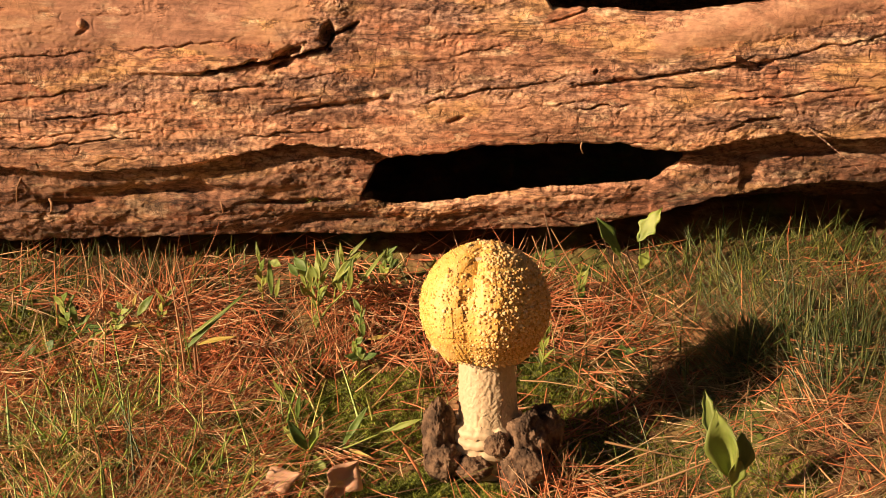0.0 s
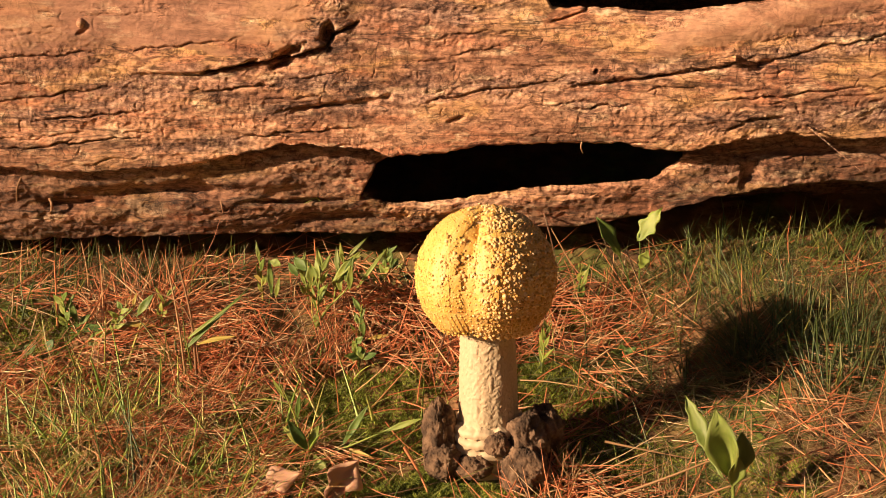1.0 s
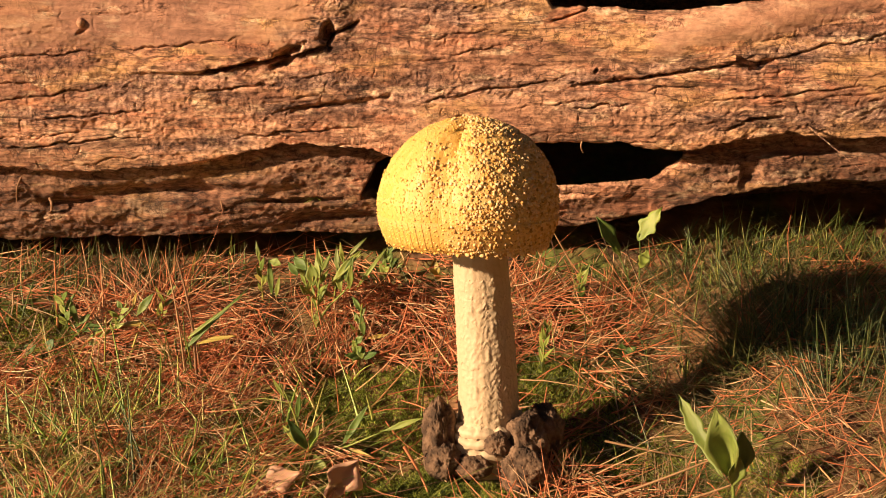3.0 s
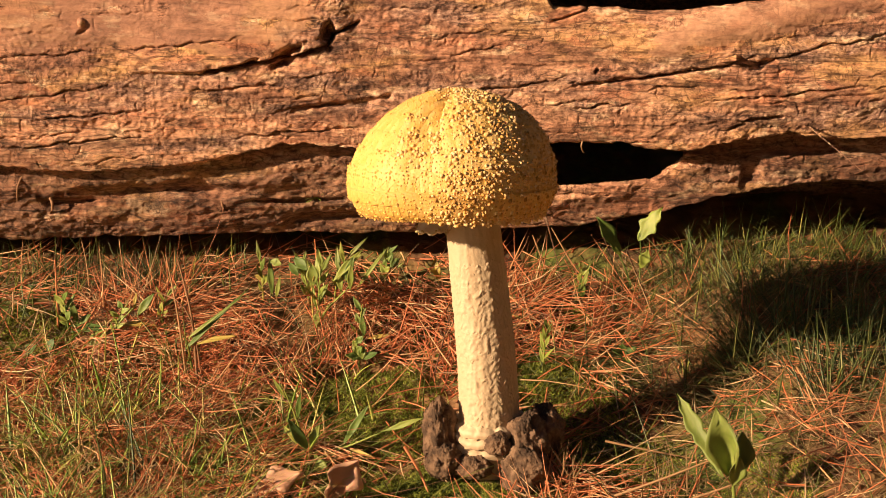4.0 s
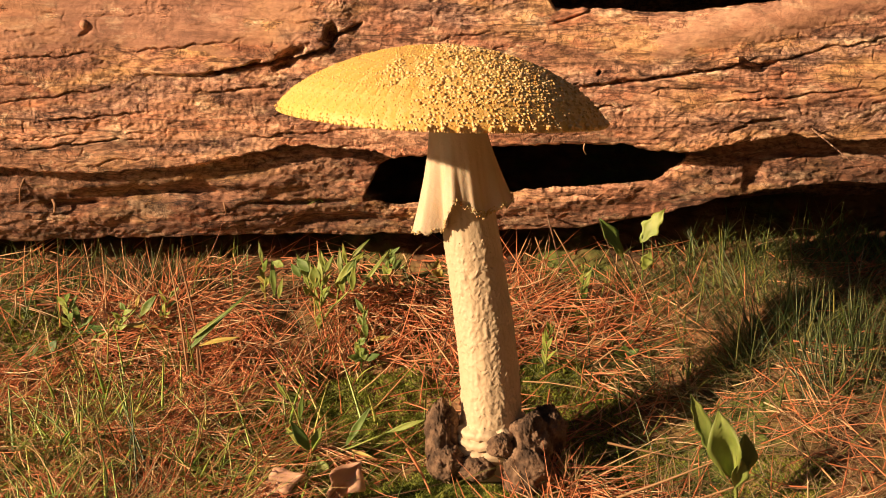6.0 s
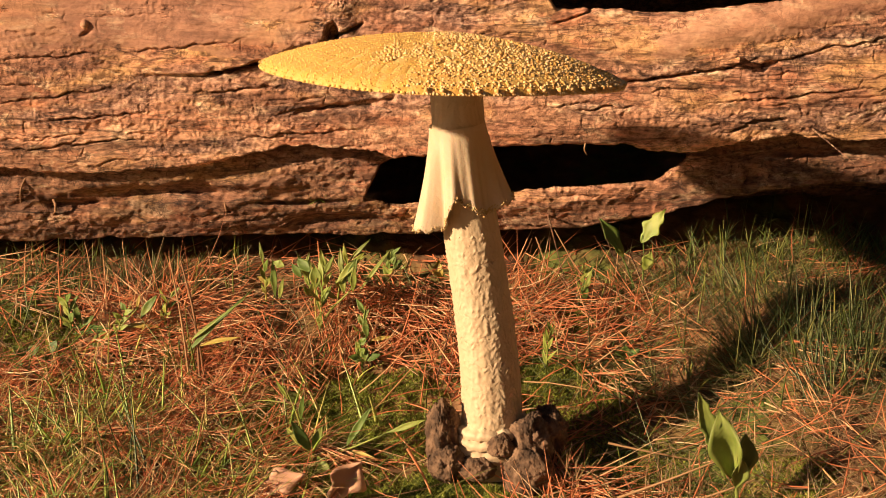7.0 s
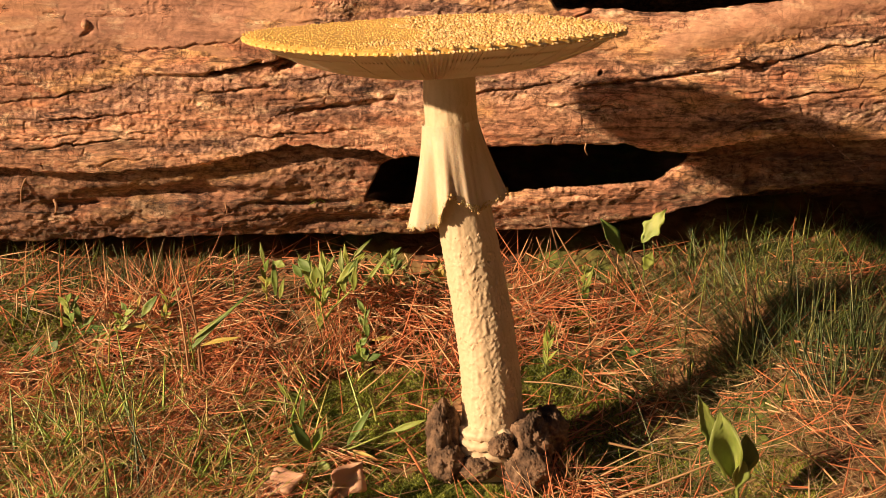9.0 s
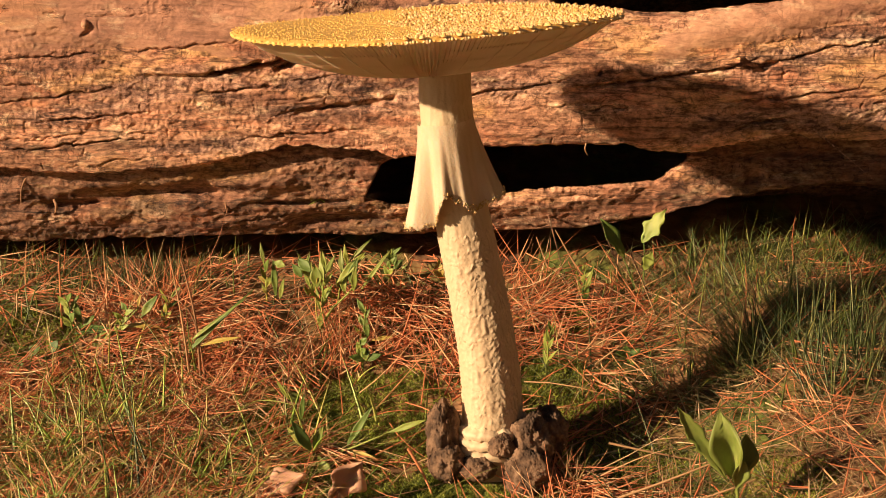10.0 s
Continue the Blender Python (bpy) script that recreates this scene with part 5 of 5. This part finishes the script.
tuft("grass_tuft", "dark green tuft of fine grass on the mound", (0.1149, 0.0363), 120, (0.018, 0.048), (-0.55, 0.15), 0.0032, (0.0004, 0.0007), DARK_GRASS, 1)
tuft("grass_tuft", "dark green tuft of wiry grass fanning out over needles", (0.1100, 0.0330), 60, (0.016, 0.036), (-0.95, 0.0), 0.0028, (0.0004, 0.0006), DARK_GRASS, 21)
tuft("grass_tuft", "green tuft of thin arching grass on the mound", (0.1559, 0.0401), 60, (0.016, 0.036), (0.25, 0.0), 0.0070, (0.0004, 0.0008), DARK_GRASS, 22)
tuft("grass_tuft", "green tuft of thin arching grass on the mound", (0.1560, 0.0200), 46, (0.016, 0.036), (-0.2, 0.0), 0.0080, (0.0004, 0.0008), DARK_GRASS, 23)
tuft("grass_tuft", "dark green tuft of fine grass on the mound", (0.1328, 0.0424), 80, (0.018, 0.042), (0.05, 0.1), 0.0060, (0.0005, 0.0009), DARK_GRASS, 2)
tuft("grass_tuft", "tall green tuft of broad grass blades", (0.1520, 0.0259), 46, (0.016, 0.040), (0.1, 0.1), 0.0080, (0.0006, 0.0012), DARK_GRASS, 3)
tuft("grass_tuft", "tall green tuft of broad grass blades", (0.1331, 0.0147), 50, (0.015, 0.034), (0.0, 0.1), 0.0070, (0.0006, 0.0011), DARK_GRASS, 4)
tuft("grass_tuft", "pale dry tuft of wiry grass", (0.0429, -0.0159), 34, (0.010, 0.022), (0.0, -0.1), 0.0020, (0.0004, 0.0006), STRAW, 5)
tuft("grass_tuft", "pale dry tuft of wiry grass", (0.0757, -0.0236), 40, (0.012, 0.026), (-0.1, -0.1), 0.0060, (0.0004, 0.0007), STRAW, 6)
tuft("grass_tuft", "green tuft of thin upright grass", (-0.1075, -0.0121), 14, (0.022, 0.046), (-0.2, 0.1), 0.0080, (0.0006, 0.0011), DARK_GRASS, 7)
tuft("grass_tuft", "green tuft of thin upright grass", (-0.1335, -0.0056), 16, (0.016, 0.040), (0.0, 0.1), 0.0080, (0.0004, 0.0009), SUNNY_GRASS, 8)
tuft("grass_tuft", "green tuft of thin upright grass", (-0.1499, 0.0043), 20, (0.014, 0.032), (0.1, 0.1), 0.0090, (0.0004, 0.0009), SUNNY_GRASS, 9)
tuft("grass_tuft", "green tuft of thin upright grass", (-0.1261, 0.1091), 70, (0.010, 0.022), (0.0, 0.0), 0.0090, (0.0004, 0.0007), DARK_GRASS, 10)
tuft("grass_tuft", "green tuft of thin upright grass", (-0.1563, 0.1068), 70, (0.010, 0.022), (0.0, 0.0), 0.0100, (0.0004, 0.0007), DARK_GRASS, 11)
tuft("grass_tuft", "green tuft of thin upright grass", (-0.0978, 0.1098), 40, (0.010, 0.022), (0.0, 0.0), 0.0090, (0.0004, 0.0007), GRASS, 15)
tuft("grass_tuft", "green tuft of thin upright grass", (-0.1768, 0.1042), 50, (0.010, 0.024), (0.0, 0.0), 0.0090, (0.0004, 0.0008), GRASS, 16)
tuft("grass_tuft", "yellow-green grass tuft round dry stalks", (-0.1011, 0.0537), 36, (0.014, 0.036), (-0.05, 0.05), 0.0040, (0.0005, 0.0011), GRASS, 20)
tuft("grass_tuft", "yellowish tuft of thin grass in the litter", (-0.1271, 0.0312), 18, (0.012, 0.030), (0.1, 0.0), 0.0120, (0.0004, 0.0009), SUNNY_GRASS, 17)
tuft("grass_tuft", "yellowish tuft of thin grass in the litter", (-0.0954, 0.0041), 16, (0.012, 0.030), (-0.1, 0.0), 0.0120, (0.0004, 0.0009), SUNNY_GRASS, 18)
tuft("grass_tuft", "yellowish tuft of thin grass in the litter", (-0.1476, 0.0378), 18, (0.012, 0.032), (0.15, 0.0), 0.0100, (0.0004, 0.0009), SUNNY_GRASS, 19)
tuft("grass_tuft", "green tuft of thin grass before the log", (0.1095, 0.1077), 60, (0.012, 0.028), (0.1, 0.0), 0.0110, (0.0005, 0.0008), GRASS, 12)
tuft("grass_tuft", "green tuft of thin grass before the log", (0.1494, 0.1082), 60, (0.012, 0.028), (0.1, 0.0), 0.0120, (0.0005, 0.0008), GRASS, 13)
tuft("grass_tuft", "green tuft of arching grass in front", (-0.0705, -0.0186), 20, (0.014, 0.030), (0.5, -0.1), 0.0050, (0.0004, 0.0009), SUNNY_GRASS, 14)

# ---- dead leaves and stalks ----
def dead_leaf(label, start, tip, width, face, sag, mat=DEAD_LEAF):
    tagged(new("dead_leaf", leaf_mesh("dead_leaf", start, tip, width, mat, sag=sag, face=face, lobes=2, cup=0.6, widest=0.5, crumple=0.5)), label, "leaf", group="dead leaves")


dead_leaf("curled dry brown leaf lying in the moss", (-0.0393, -0.0263, -0.0029), (-0.0284, -0.0263, 0.0111), 0.0130, (0.5, -0.9, 0.5), 0.3)
dead_leaf("crumpled dry brown leaf among needles", (-0.0639, -0.0241, -0.0019), (-0.0484, -0.0241, 0.0068), 0.0090, (0.2, -0.6, 0.8), 0.3)
dead_leaf("small orange dead leaf behind the mushroom", (-0.0019, 0.1055, 0.0327), (-0.0037, 0.1055, 0.0429), 0.0050, (-0.5, -0.9, 0.3), 0.2, YELLOW_LEAF)
dead_leaf("orange fallen leaf in the grass", (-0.1540, -0.0183, -0.0055), (-0.1484, -0.0183, 0.0008), 0.0060, (0, -0.8, 0.6), 0.2, YELLOW_LEAF)
dead_leaf("brown dead leaf in a hollow of litter", (-0.1389, 0.0570, 0.0157), (-0.1300, 0.0570, 0.0180), 0.0060, (0, -0.6, 0.8), 0.2)
dead_leaf("reddish dead leaf flat in the needles", (0.0795, 0.0770, 0.0222), (0.0890, 0.0790, 0.0240), 0.0060, (0.1, -0.3, 1.0), 0.1)


def stalk(label, points, radius, mat=STRAW):
    tagged(new("dry_stalk", stem_mesh("dry_stalk", points, radius, mat)), label, "stalk", group="dry stalks")


stalk("long pale dry grass stalk lying over the litter", [(0.0551, -0.0295, -0.0010), (0.0727, -0.0305, 0.0065), (0.0909, -0.0295, 0.0138)], 0.0006)
stalk("long pale dry grass stalk lying over the litter", [(0.0822, -0.0366, 0.0024), (0.0941, -0.0366, 0.0069), (0.1018, -0.0346, 0.0092)], 0.0005)
stalk("long pale dry grass stalk lying over the litter", [(0.0564, -0.0051, 0.0093), (0.0700, -0.0071, 0.0070), (0.0859, -0.0071, 0.0038)], 0.0005)
stalk("bent orange needle stalk on the moss", [(-0.0134, -0.0131, 0.0107), (-0.0082, -0.0151, 0.0019), (-0.0046, -0.0191, -0.0051)], 0.0006, NEEDLE)
stalk("dry stalk leaning before the log", [(0.0430, 0.1141, 0.0359), (0.0408, 0.1141, 0.0416), (0.0374, 0.1161, 0.0502)], 0.0005)
stalk("dry stalk leaning before the log", [(0.0559, 0.1112, 0.0351), (0.0497, 0.1112, 0.0462), (0.0450, 0.1132, 0.0542)], 0.0004)
stalk("thin upright dry stalk in the needles", [(-0.1535, 0.0753, 0.0213), (-0.1530, 0.0753, 0.0355), (-0.1527, 0.0753, 0.0514)], 0.0005, NEEDLE)
stalk("thin upright dry stalk before the log", [(-0.0509, 0.0946, 0.0288), (-0.0515, 0.0946, 0.0414), (-0.0521, 0.0946, 0.0545)], 0.0004, NEEDLE)


# ---- small growth on the log ----
def sprig(label, at, seed):
    r = random.Random(seed)
    heap = Heap()
    for _ in range(14):
        a = r.uniform(-0.6, 3.6)
        ribbon(heap, at, (math.cos(a), -0.6, math.sin(a) * 0.7), (0, 0, -1), r.uniform(0.002, 0.006), 0.0010, 0.1, 4)
    tagged(new("moss_sprig", heap.mesh("moss_sprig", MOSS)), label, "moss", group="moss on the log")


sprig("tiny green moss sprig on the log", (-0.0675, 0.1189, 0.0519), 1)
sprig("tiny green moss sprig on the log", (-0.0521, 0.1089, 0.0681), 2)
tagged(new("rootlet", stem_mesh("rootlet", [(-0.1699, 0.1008, 0.0796), (-0.1722, 0.0994, 0.0745), (-0.1748, 0.1067, 0.0639)], 0.0005, TWIG)), "thin dry rootlet hanging on the log", "root", group="rootlets on the log")
tagged(new("rootlet", stem_mesh("rootlet", [(-0.1605, 0.1042, 0.0698), (-0.1592, 0.1017, 0.0661), (-0.1633, 0.1088, 0.0595)], 0.0008, TWIG)), "thin dry rootlet hanging on the log", "root", group="rootlets on the log")
tagged(new("rootlet", stem_mesh("rootlet", [(-0.0912, 0.1066, 0.0687), (-0.0902, 0.1044, 0.0645), (-0.0905, 0.1117, 0.0577)], 0.0005, TWIG)), "thin dry rootlet hanging on the log", "root", group="rootlets on the log")
tagged(new("pale_fibre", stem_mesh("pale_fibre", [(0.0552, 0.0940, 0.0949), (0.0547, 0.0935, 0.0928), (0.0558, 0.0950, 0.0902)], 0.0004, STRAW)), "pale fibre hanging over the hole in the log", "fibre")

def sway_pose(t):
    turn = np.interp(t, [0, 0.5, 1.0, 2.5, 4.0, 4.5, 5.0, 5.5, 6.8, 7.5, 8.0, 8.5, 9.0, 9.5, 10.0], [-9, -16, -26, -30, -31, -17, -10, -18, -25, 6, 4, -28, -20, -53, -34])
    fall = np.interp(t, [0, 1.0, 4.0, 5.5, 10.0], [-45, -45, -35, -10, 0])
    return pose(*SWAY_AT, float(fall), float(turn), 0)


def motions():
    for ob, where in MOVES:
        walk(ob, [(t, where(t)) for t in TIMES])
    walk(SWAY, [(t, sway_pose(t)) for t in (0, 0.5, 1.0, 2.5, 4.0, 4.5, 5.0, 5.5, 6.8, 7.5, 8.0, 8.5, 9.0, 9.5, 10.0)])


motions()
